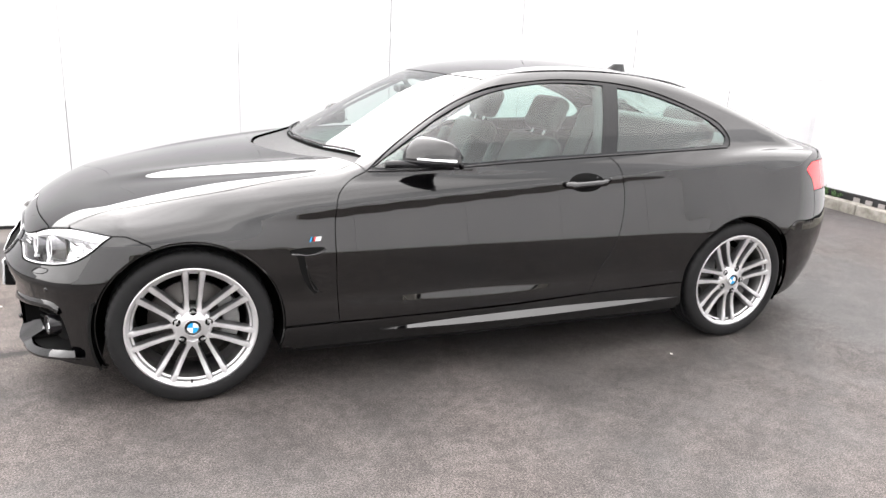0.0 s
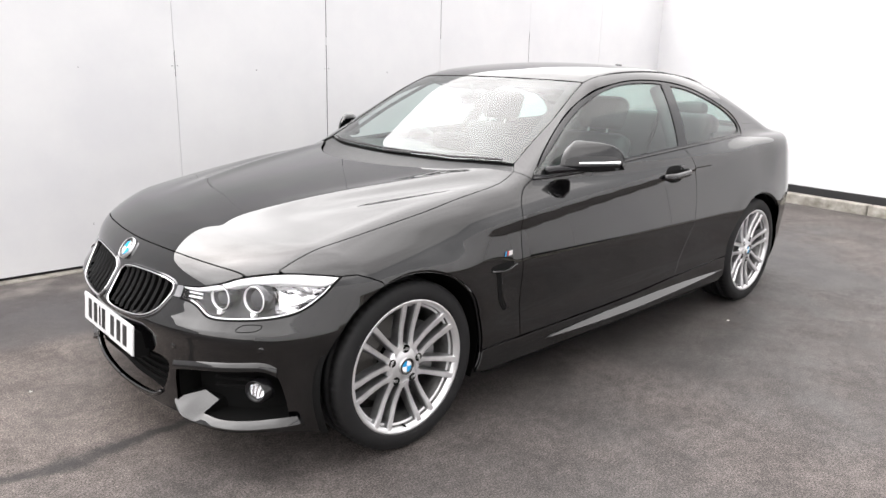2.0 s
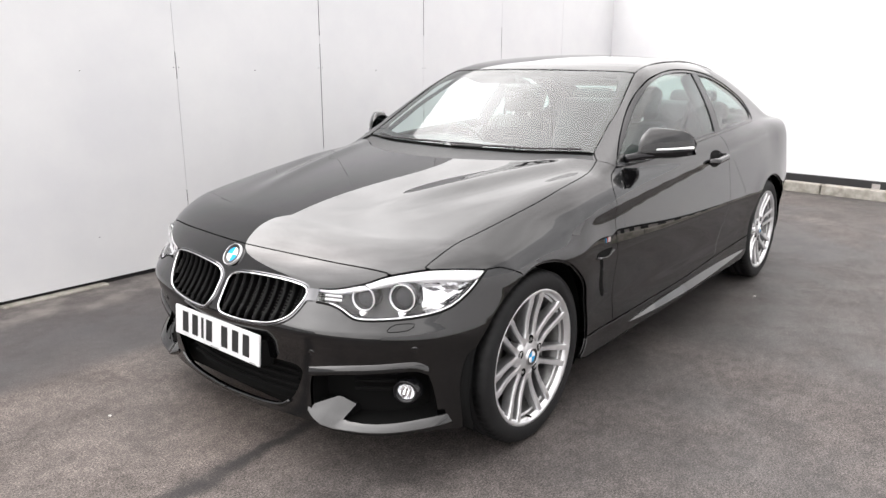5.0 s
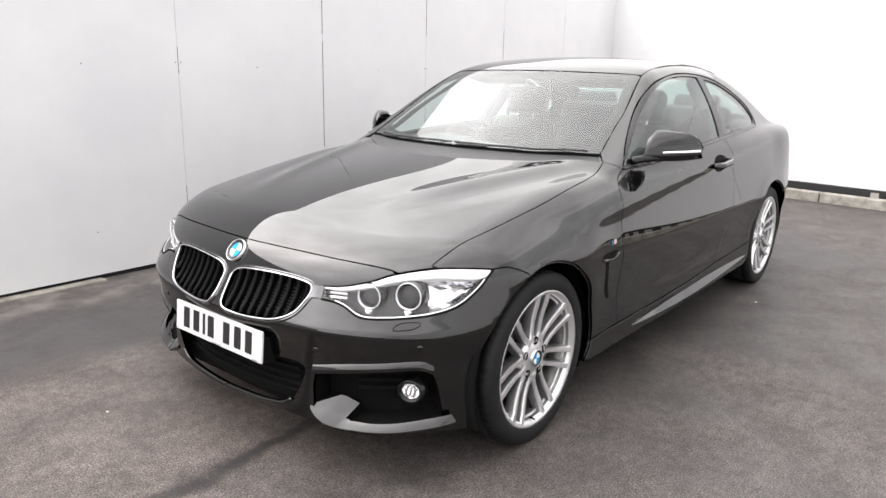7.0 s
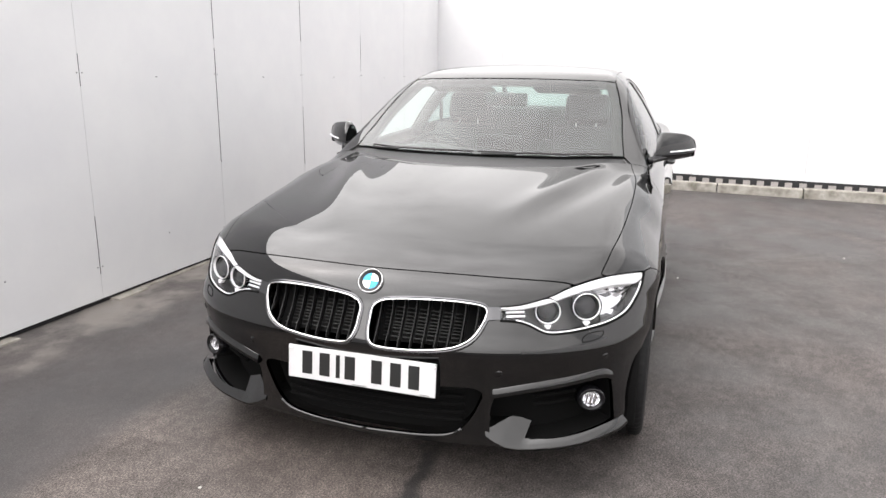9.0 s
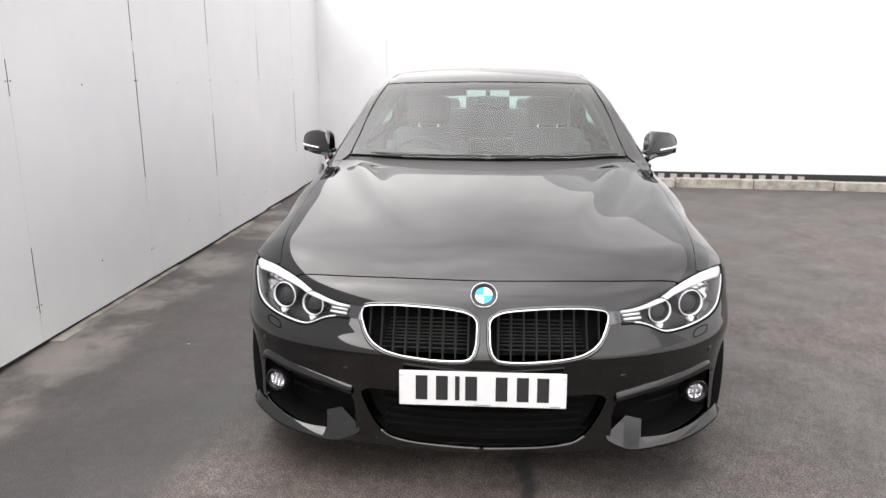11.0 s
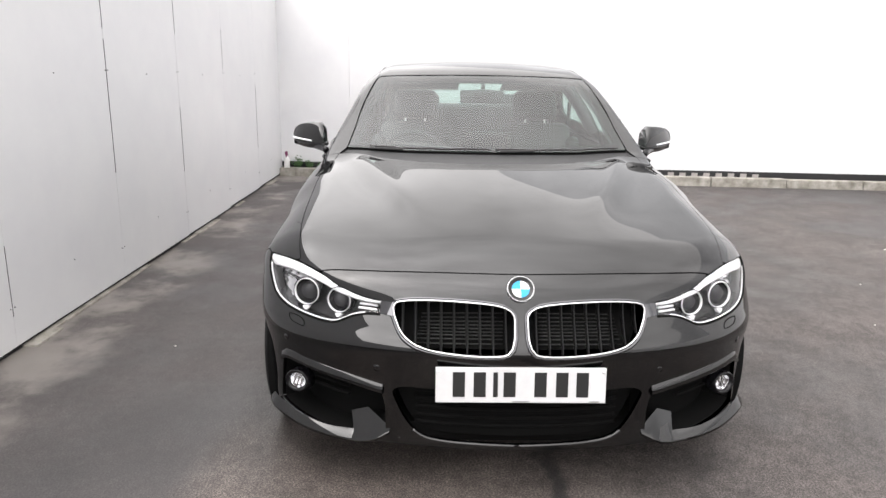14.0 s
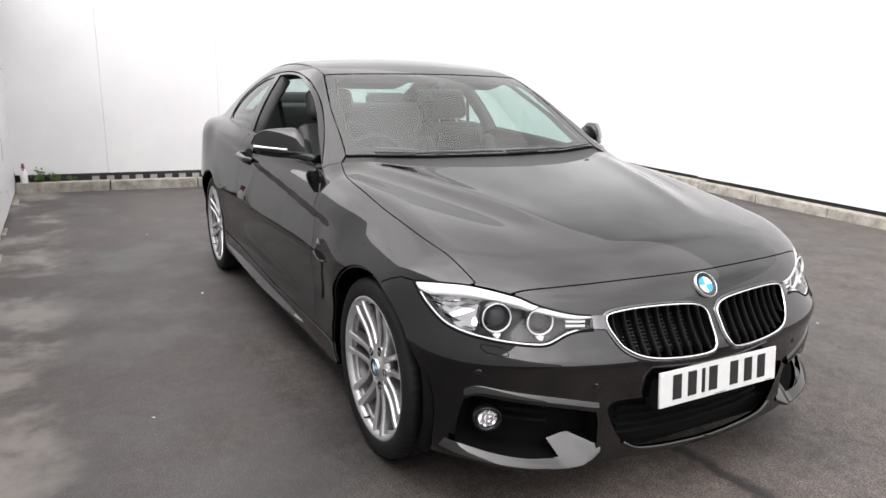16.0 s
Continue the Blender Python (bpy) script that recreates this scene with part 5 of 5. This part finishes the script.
# ---- wheels ----
def tyre_mesh(width):
    w = width / 2
    p = [(0.2435, -w * 0.86), (0.2495, -w * 0.945), (0.2625, -w * 0.99), (0.2775, -w * 1.0), (0.2945, -w * 0.985), (0.3075, -w * 0.93), (0.3150, -w * 0.84)]
    for c in (-0.52, -0.17, 0.17, 0.52):
        p += [(0.3180, w * (c - 0.06)), (0.3100, w * (c - 0.045)), (0.3100, w * (c + 0.045)), (0.3180, w * (c + 0.06))]
    bm = lathe(p + [(r, -y) for r, y in p[6::-1]], turns=192)
    for v in bm.verts:
        r = math.hypot(v.co.x, v.co.z)
        k = round(math.atan2(v.co.z, v.co.x) / (2 * math.pi / 192)) % 192
        if r > 0.3130 and abs(v.co.y) > 0.56 * w and k % 3 == 0:
            v.co.x, v.co.z = v.co.x * (1 - 0.0045 / r), v.co.z * (1 - 0.0045 / r)
    return bm


def spoke_mesh():
    """One of the pair of bars from the hub to the rim, splaying outwards, flared at its foot, rounded over."""
    bm = bmesh.new()
    rows = []
    for u in np.linspace(0, 1, 20):
        r = 0.060 + 0.182 * u
        mid = 0.0215 + 0.0115 * u
        half = 0.0082 + 0.0036 * u**1.3
        flare = 0.012 * max(0.0, 1 - u / 0.24) ** 2
        tight = 0.013 * max(0.0, 1 - u / 0.15) ** 2
        dip = 0.006 * math.sin(math.pi * min(1.0, u * 1.25))
        face = -0.084 - 0.018 * u**1.3 + dip
        deep = 0.044 - 0.010 * u
        inner, outer = mid - half - tight, mid + half + flare
        rows.append([bm.verts.new(q) for q in ((inner - 0.003, face + deep, r), (inner - 0.0005, face + 0.007, r), (inner + 0.002, face, r), (mid, face - 0.0012, r), (outer - 0.002, face, r), (outer + 0.0005, face + 0.007, r), (outer + 0.004, face + deep, r))])
    for a, b in zip(rows, rows[1:]):
        for i in range(6):
            bm.faces.new((a[i], a[i + 1], b[i + 1], b[i])).material_index = int(i in (0, 5))
    bm.faces.new(rows[0]), bm.faces.new(rows[-1][::-1])
    bmesh.ops.recalc_face_normals(bm, faces=bm.faces)
    return bm


def build_wheel(width):
    """A wheel about nought, its face towards -y."""
    w = width / 2
    rim = part("wheel", lathe([(0.2310, -w * 0.80), (0.2350, -w * 0.885), (0.2375, -w * 0.90), (0.2445, -w * 0.945), (0.2515, -w * 0.955), (0.2520, -w * 0.93), (0.2435, -w * 0.85)], turns=96), ALLOY, car, "silver alloy wheel with seven double spokes", True)
    part("barrel", lathe([(0.2315, -w * 0.81), (0.2275, -w * 0.62), (0.2195, -w * 0.5), (0.2165, -w * 0.2), (0.2135, w * 0.6), (0.2435, w * 0.86)], turns=96), ALLOY_DARK, rim, "darker grey wheel barrel", True)
    part("barrel_step", lathe([(0.2310, -w * 0.70), (0.2215, -w * 0.70), (0.2205, -w * 0.66), (0.229, -w * 0.60)], turns=96), ALLOY, rim, "", True)
    tyre = part("tyre", tyre_mesh(width), RUBBER, rim, "black low-profile tyre", True)
    one = spoke_mesh()
    two = one.copy()
    bmesh.ops.scale(two, vec=(-1, 1, 1), verts=two.verts)
    bmesh.ops.reverse_faces(two, faces=two.faces)
    first = []
    for bm in (one, two):
        ob = part("spoke", bm, ALLOY, rim, smooth=True)
        ob.data.materials.append(ALLOY_SHADED)
        ob.data.set_sharp_from_angle(angle=radians(38))
        first.append(ob)
    for k in range(1, 7):
        for ob in first:
            o = ob.copy()
            scene.collection.objects.link(o)
            o.matrix_basis = pose(0, 0, 0, 0, 360 / 7 * k, 0)
    part("hub", lathe([(0.0005, -0.086), (0.034, -0.087), (0.046, -0.0865), (0.052, -0.083), (0.070, -0.081), (0.076, -0.074), (0.080, -0.035), (0.06, -0.03)], turns=56), ALLOY, rim, smooth=True)
    roundel((0, -0.088, 0), (0, -1, 0), 0.033, rim)
    for k in range(5):
        a = 2 * math.pi * k / 5
        at = pose(0.064 * math.sin(a), 0, 0.064 * math.cos(a))
        # black disc on the hub face painting the shade of a bolt hole
        part("bolt_hole_shade", placed(lathe([(0.0005, -0.0842), (0.0135, -0.0842), (0.0150, -0.0848), (0.0160, -0.081)], turns=20), at), LINER, rim, smooth=True)
        part("wheel_bolt", placed(lathe([(0.0005, -0.0848), (0.005, -0.0848), (0.0075, -0.0838), (0.008, -0.082)], turns=12), at), CAST, rim, smooth=True)
    part("brake_disc", lathe([(0.075, -0.012), (0.082, 0.0), (0.085, 0.004), (0.166, 0.004), (0.168, 0.007), (0.168, 0.026), (0.085, 0.028)], turns=72), STEEL, rim, "", True)
    bm = bmesh.new()
    for k in range(9):
        a = math.radians(-28 + 7 * k)
        box(bm, (-0.012, -0.032, 0.118), (0.012, 0.05, 0.186), 0.006, m=pose(0, 0, 0, 0, 78 + 7 * (k - 4), 0))
    part("brake_caliper", bm, CAST, rim)
    part("valve", placed(lathe([(0.0005, -0.012), (0.0035, -0.011), (0.0035, 0.012)], turns=10), pose(0, -w * 0.86, -0.228)), LINER, rim, smooth=True)
    return rim


def roll_out(master, m):
    """A further wheel like master, at the pose m."""
    made = copy_thing(master, m)
    made.parent = car
    return made


front = build_wheel(0.225)
front.matrix_basis = pose(AXLE[0], -0.752, HUB, 0, 3.5, 0)
roll_out(front, pose(AXLE[0], 0.752, HUB, 0, 17, 180))
roll_out(front, pose(AXLE[1], -0.764, HUB, 0, 23, 0))
roll_out(front, pose(AXLE[1], 0.764, HUB, 0, 40, 180))

# ---- inside the cabin ----
def cushion(name, lo, hi, bevel, mat, parent, m=None, label=""):
    return part(name, soft_box(lo, hi, bevel, m), mat, parent, label, True)


def seat(y):
    base = cushion("front_seat", (-0.42, y - 0.25, 0.36), (0.16, y + 0.25, 0.52), 0.06, LEATHER, car, pose(0, 0, 0.0), "black leather front seat")
    m = Matrix.Translation((0.10, y, 0.46)) @ pose(0, 0, 0, 0, 24, 0)
    cushion("backrest", (-0.06, -0.215, 0.0), (0.07, 0.215, 0.63), 0.055, LEATHER, base, m)
    for s in (-1, 1):
        cushion("bolster", (-0.11, s * 0.215 - 0.04, 0.06), (0.05, s * 0.215 + 0.04, 0.52), 0.035, LEATHER, base, m)
        tube("headrest_post", [tuple(m @ Vector((0.0, s * 0.06, 0.60))), tuple(m @ Vector((0.0, s * 0.06, 0.70)))], 0.006, SATIN, base, closed=False)
    cushion("headrest", (-0.05, -0.135, 0.655), (0.05, 0.135, 0.835), 0.042, LEATHER, base, m)
    return base


seat(-0.37), seat(0.37)
bench = cushion("rear_bench", (0.62, -0.58, 0.36), (1.10, 0.58, 0.54), 0.06, LEATHER, car, None, "black leather rear bench")
m = Matrix.Translation((1.04, 0, 0.5)) @ pose(0, 0, 0, 0, 20, 0)
cushion("backrest", (-0.05, -0.60, 0.0), (0.09, 0.60, 0.66), 0.05, LEATHER, bench, m)
for y in (-0.36, 0.36):
    cushion("headrest", (-0.02, y - 0.15, 0.60), (0.06, y + 0.15, 0.74), 0.035, LEATHER, bench, m)
cushion("parcel_shelf", (1.20, -0.62, 0.985), (1.80, 0.62, 1.02), 0.012, LININGS, car)

dash_rows = []
for y in np.linspace(-0.70, 0.70, 29):
    hump = 0.022 * math.exp(-(((y - 0.37) / 0.17) ** 2))
    back = 0.10 * (y / 0.7) ** 2
    dash_rows.append([(-0.80 + back * 1.6, y, 0.925), (-0.66 + back, y, 0.945), (-0.48 + 0.4 * back, y, 0.955 + hump), (-0.36, y, 0.945 + 1.3 * hump), (-0.325, y, 0.915 + hump), (-0.35, y, 0.84), (-0.33, y, 0.70), (-0.42, y, 0.50)])
dash = bolster("dashboard", dash_rows, PLASTIC, car, "dark moulded dashboard")
bm = bmesh.new()
box(bm, (-0.42, -0.14, 0.95), (-0.385, 0.10, 1.035), 0.008)
part("display_screen", bm, GLOSS_BLACK, dash)
wheel_m = Matrix.Translation((-0.20, 0.37, 0.86)) @ pose(0, 0, 0, 0, -24, 0)
ring = lathe([(0.172 + 0.014 * math.cos(a), 0.014 * math.sin(a)) for a in np.linspace(0, 2 * math.pi, 12, endpoint=False)], axis="x", turns=48, closed=True)
steer = part("steering_wheel", placed(ring, wheel_m), LEATHER, car, "black leather steering wheel", True)
part("steering_hub", soft_box((-0.03, -0.065, -0.055), (0.025, 0.065, 0.055), 0.02, wheel_m), PLASTIC, steer, smooth=True)
for a in (0, 180, 270):
    part("steering_spoke", soft_box((-0.012, 0.05, -0.02), (0.008, 0.17, 0.02), 0.008, wheel_m @ pose(0, 0, 0, a, 0, 0)), PLASTIC, steer, smooth=True)
tube("steering_column", [(-0.19, 0.37, 0.85), (-0.40, 0.37, 0.76)], 0.045, PLASTIC, steer, closed=False)
mirror = part("rear_view_mirror", soft_box((-0.012, -0.118, -0.036), (0.014, 0.118, 0.034), 0.012, Matrix.Translation((-0.20, 0.0, 1.207)) @ pose(0, 0, 0, 0, 6, 0)), PLASTIC, car, "black rear-view mirror on the windscreen", True)
tube("mirror_stalk", [(-0.205, 0, 1.21), (-0.255, 0, 1.270)], 0.012, PLASTIC, mirror, closed=False)
cushion("sensor_cover", (-0.30, -0.05, 1.205), (-0.22, 0.05, 1.245), 0.015, PLASTIC, mirror, None)
for y in (-0.30, 0.30):
    m = Matrix.Translation((-0.07, y, 1.272)) @ pose(0, 0, 0, 0, 12, 0)
    cushion("sun_visor", (-0.03, -0.18, -0.008), (0.14, 0.18, 0.008), 0.006, LININGS, car, m, "folded grey sun visor")

headliner = skin("headliner", LININGS, car, "top", chain(screen_top, mirrored(roof_side), rear_screen_top[::-1], roof_side[::-1]), h=0.07, gap=-0.03, lift=-0.035, edge=0.002, under=0)[0]
for flip in (False, True):
    s = -1 if flip else 1
    card = skin("door_card", PLASTIC, car, "side", on_side([(-0.75, 0.30), (0.0, 0.30), (1.25, 0.36), (1.25, 0.99), (0.5, 0.965), (0.0, 0.94), (-0.66, 0.905)]), h=0.06, gap=0, lift=-0.07, edge=0.002, under=0, flip=flip)[0]
    post = on_side([(0.50, 0.99), (0.515, 1.08), (0.545, 1.2), (0.575, 1.30)])
    tube("belt_pillar", (post - slope(post) * 0.045) * [1, s, 1], 0.034, LININGS, car, closed=False, squash=1.3)
    belt = np.array([(0.56, -0.62, 1.16), (0.50, -0.60, 0.95), (0.42, -0.60, 0.7)])
    tube("seat_belt", flow(belt) * [1, s, 1], 0.012, LINER, car, closed=False, squash=0.2)
    rail = np.vstack([screen_side, roof_side, rear_screen_side])
    rail = even(rail, 40)
    n = slope(rail)
    bolster("pillar_lining", [(rail - n * 0.03) + [0, -0.05, -0.035], (rail - n * 0.035), (rail - n * 0.05) + [0, 0.03, 0.01]], LININGS, car, flip=flip)
bm = bmesh.new()
box(bm, (-0.95, -0.80, 0.23), (1.2, 0.80, 0.27), 0.01)
box(bm, (-0.98, -0.60, 0.24), (-0.90, 0.60, 0.84), 0.01)
box(bm, (1.22, -0.70, 0.26), (1.28, 0.70, 0.93), 0.01)
part("cabin_floor", bm, LINER, car)
cushion("centre_console", (-0.45, -0.11, 0.25), (0.45, 0.11, 0.60), 0.03, PLASTIC, car)
# frit and black border under the windscreen's edge
ws_in = chain(flow(on_top([(-0.635, -0.610), (-0.745, -0.36), (-0.795, -0.18), (-0.812, 0), (-0.795, 0.18), (-0.745, 0.36), (-0.635, 0.610)])), flow(on_top([(-0.635, 0.610), (-0.345, 0.575), (-0.105, 0.515)])), flow(on_top([(-0.105, 0.515), (-0.175, 0.25), (-0.195, 0), (-0.175, -0.25), (-0.105, -0.515)])), flow(on_top([(-0.105, -0.515), (-0.345, -0.575), (-0.635, -0.610)])))
skin("windscreen_border", LINER, car, "top", chain(screen_base, mirrored(screen_side), screen_top[::-1], screen_side[::-1]), [ws_in], h=0.035, gap=0.002, lift=-0.0065, edge=0.004, under=0.012, hole_edge=0.002)


# ---- small things in the yard ----
LEAF = grain(material("weed_leaf", (0.05, 0.12, 0.03), 0.6), 30, (0.03, 0.085, 0.02), (0.08, 0.16, 0.05))
BOTTLE = material("white_plastic_bottle", (0.75, 0.75, 0.74), 0.35)
PURPLE = material("purple_spray_head", (0.16, 0.02, 0.08), 0.4)
STONE = grain(material("pale_pebble", (0.55, 0.53, 0.5), 0.8), 60, (0.45, 0.43, 0.4), (0.65, 0.63, 0.6))


def spray_bottle(x, y, z):
    """A spray bottle standing on the kerb in the corner."""
    body = tagged(finish(lathe([(0.0005, 0.0), (0.032, 0.0), (0.036, 0.004), (0.036, 0.10), (0.030, 0.13), (0.016, 0.15), (0.014, 0.165), (0.0005, 0.166)], axis="z", turns=28), "spray_bottle", BOTTLE, smooth=True), "white plastic spray bottle with a purple head on the kerb", "bottle")
    body.location = (x, y, z)
    part("bottle_collar", lathe([(0.017, 0.16), (0.018, 0.162), (0.018, 0.18), (0.0005, 0.182)], axis="z", turns=20), PURPLE, body, smooth=True)
    bm = bmesh.new()
    box(bm, (-0.055, -0.012, 0.18), (0.03, 0.012, 0.215), 0.005)
    part("spray_head", bm, PURPLE, body, "purple spray head")
    bm = bmesh.new()
    box(bm, (-0.042, -0.006, 0.14), (-0.034, 0.006, 0.185), 0.002)
    part("trigger", bm, PURPLE, body)
    return body


def weed(x, y, z, size, seed):
    """A low weed: thin stems with many small leaves."""
    rng = random.Random(seed)
    root = tagged(new("weed"), "small green weed growing from the kerb joint", "weed", group="weeds in the corner")
    root.location = (x, y, z)
    stems, leaves = bmesh.new(), bmesh.new()
    for _ in range(14):
        a, tilt, ln = rng.uniform(0, 6.28), rng.uniform(0.2, 1.1), size * rng.uniform(0.5, 1.0)
        d = Vector((math.cos(a) * math.sin(tilt), math.sin(a) * math.sin(tilt), math.cos(tilt)))
        bmesh.ops.create_cone(stems, segments=5, radius1=0.002, radius2=0.001, depth=ln, matrix=Matrix.Translation(d * ln / 2) @ d.to_track_quat("Z", "Y").to_matrix().to_4x4())
        for k in range(9):
            c = d * ln * rng.uniform(0.25, 1.05) + Vector((rng.gauss(0, 0.008), rng.gauss(0, 0.008), rng.gauss(0, 0.006)))
            w, h = size * rng.uniform(0.06, 0.11), size * rng.uniform(0.12, 0.22)
            m = Matrix.Translation(c) @ pose(0, 0, 0, rng.uniform(20, 80), rng.uniform(-30, 30), rng.uniform(0, 360))
            q = [leaves.verts.new(m @ Vector(v)) for v in ((0, 0, 0), (w, h * 0.45, 0.004), (0, h, -0.004), (-w, h * 0.45, 0.004), (0, h * 0.5, 0.009))]
            for i in range(4):
                leaves.faces.new((q[i], q[(i + 1) % 4], q[4]))
    part("stem", stems, LEAF, root)
    part("leaves", leaves, LEAF, root)
    return root


kerb_top = 0.135
spray_bottle(back_x(2.12) + 0.06, 2.14, kerb_top)
weed(back_x(1.98) + 0.10, 1.99, kerb_top, 0.15, 1)
weed(back_x(1.86) + 0.11, 1.86, kerb_top, 0.11, 2)
weed(back_x(1.72) + 0.12, 1.70, kerb_top, 0.08, 3)
rng = random.Random(5)
first_pebble = None
for x, y, r in ((0.89, -0.99, 0.007), (0.80, 1.07, 0.008), (-0.78, 1.52, 0.006), (1.9, -2.2, 0.007), (2.6, 1.2, 0.007), (-0.4, -2.2, 0.005), (-2.3, 0.5, 0.006), (-1.2, -1.9, 0.005), (0.4, -2.6, 0.006), (1.4, -3.4, 0.008)):
    bm = bmesh.new()
    bmesh.ops.create_icosphere(bm, subdivisions=2, radius=r)
    for v in bm.verts:
        v.co *= 1 + 0.35 * noise.noise(v.co * 120 + Vector((x, y, 0)))
        v.co.z *= 0.6
    ob = tagged(finish(bm, "pebble", STONE, smooth=True), "pale pebble lying on the asphalt", "pebble", group="pebbles on the asphalt")
    ob.location = (x, y, float(rise(x, y)) + r * 0.45)
    ob.rotation_euler = (0, 0, rng.uniform(0, 6))
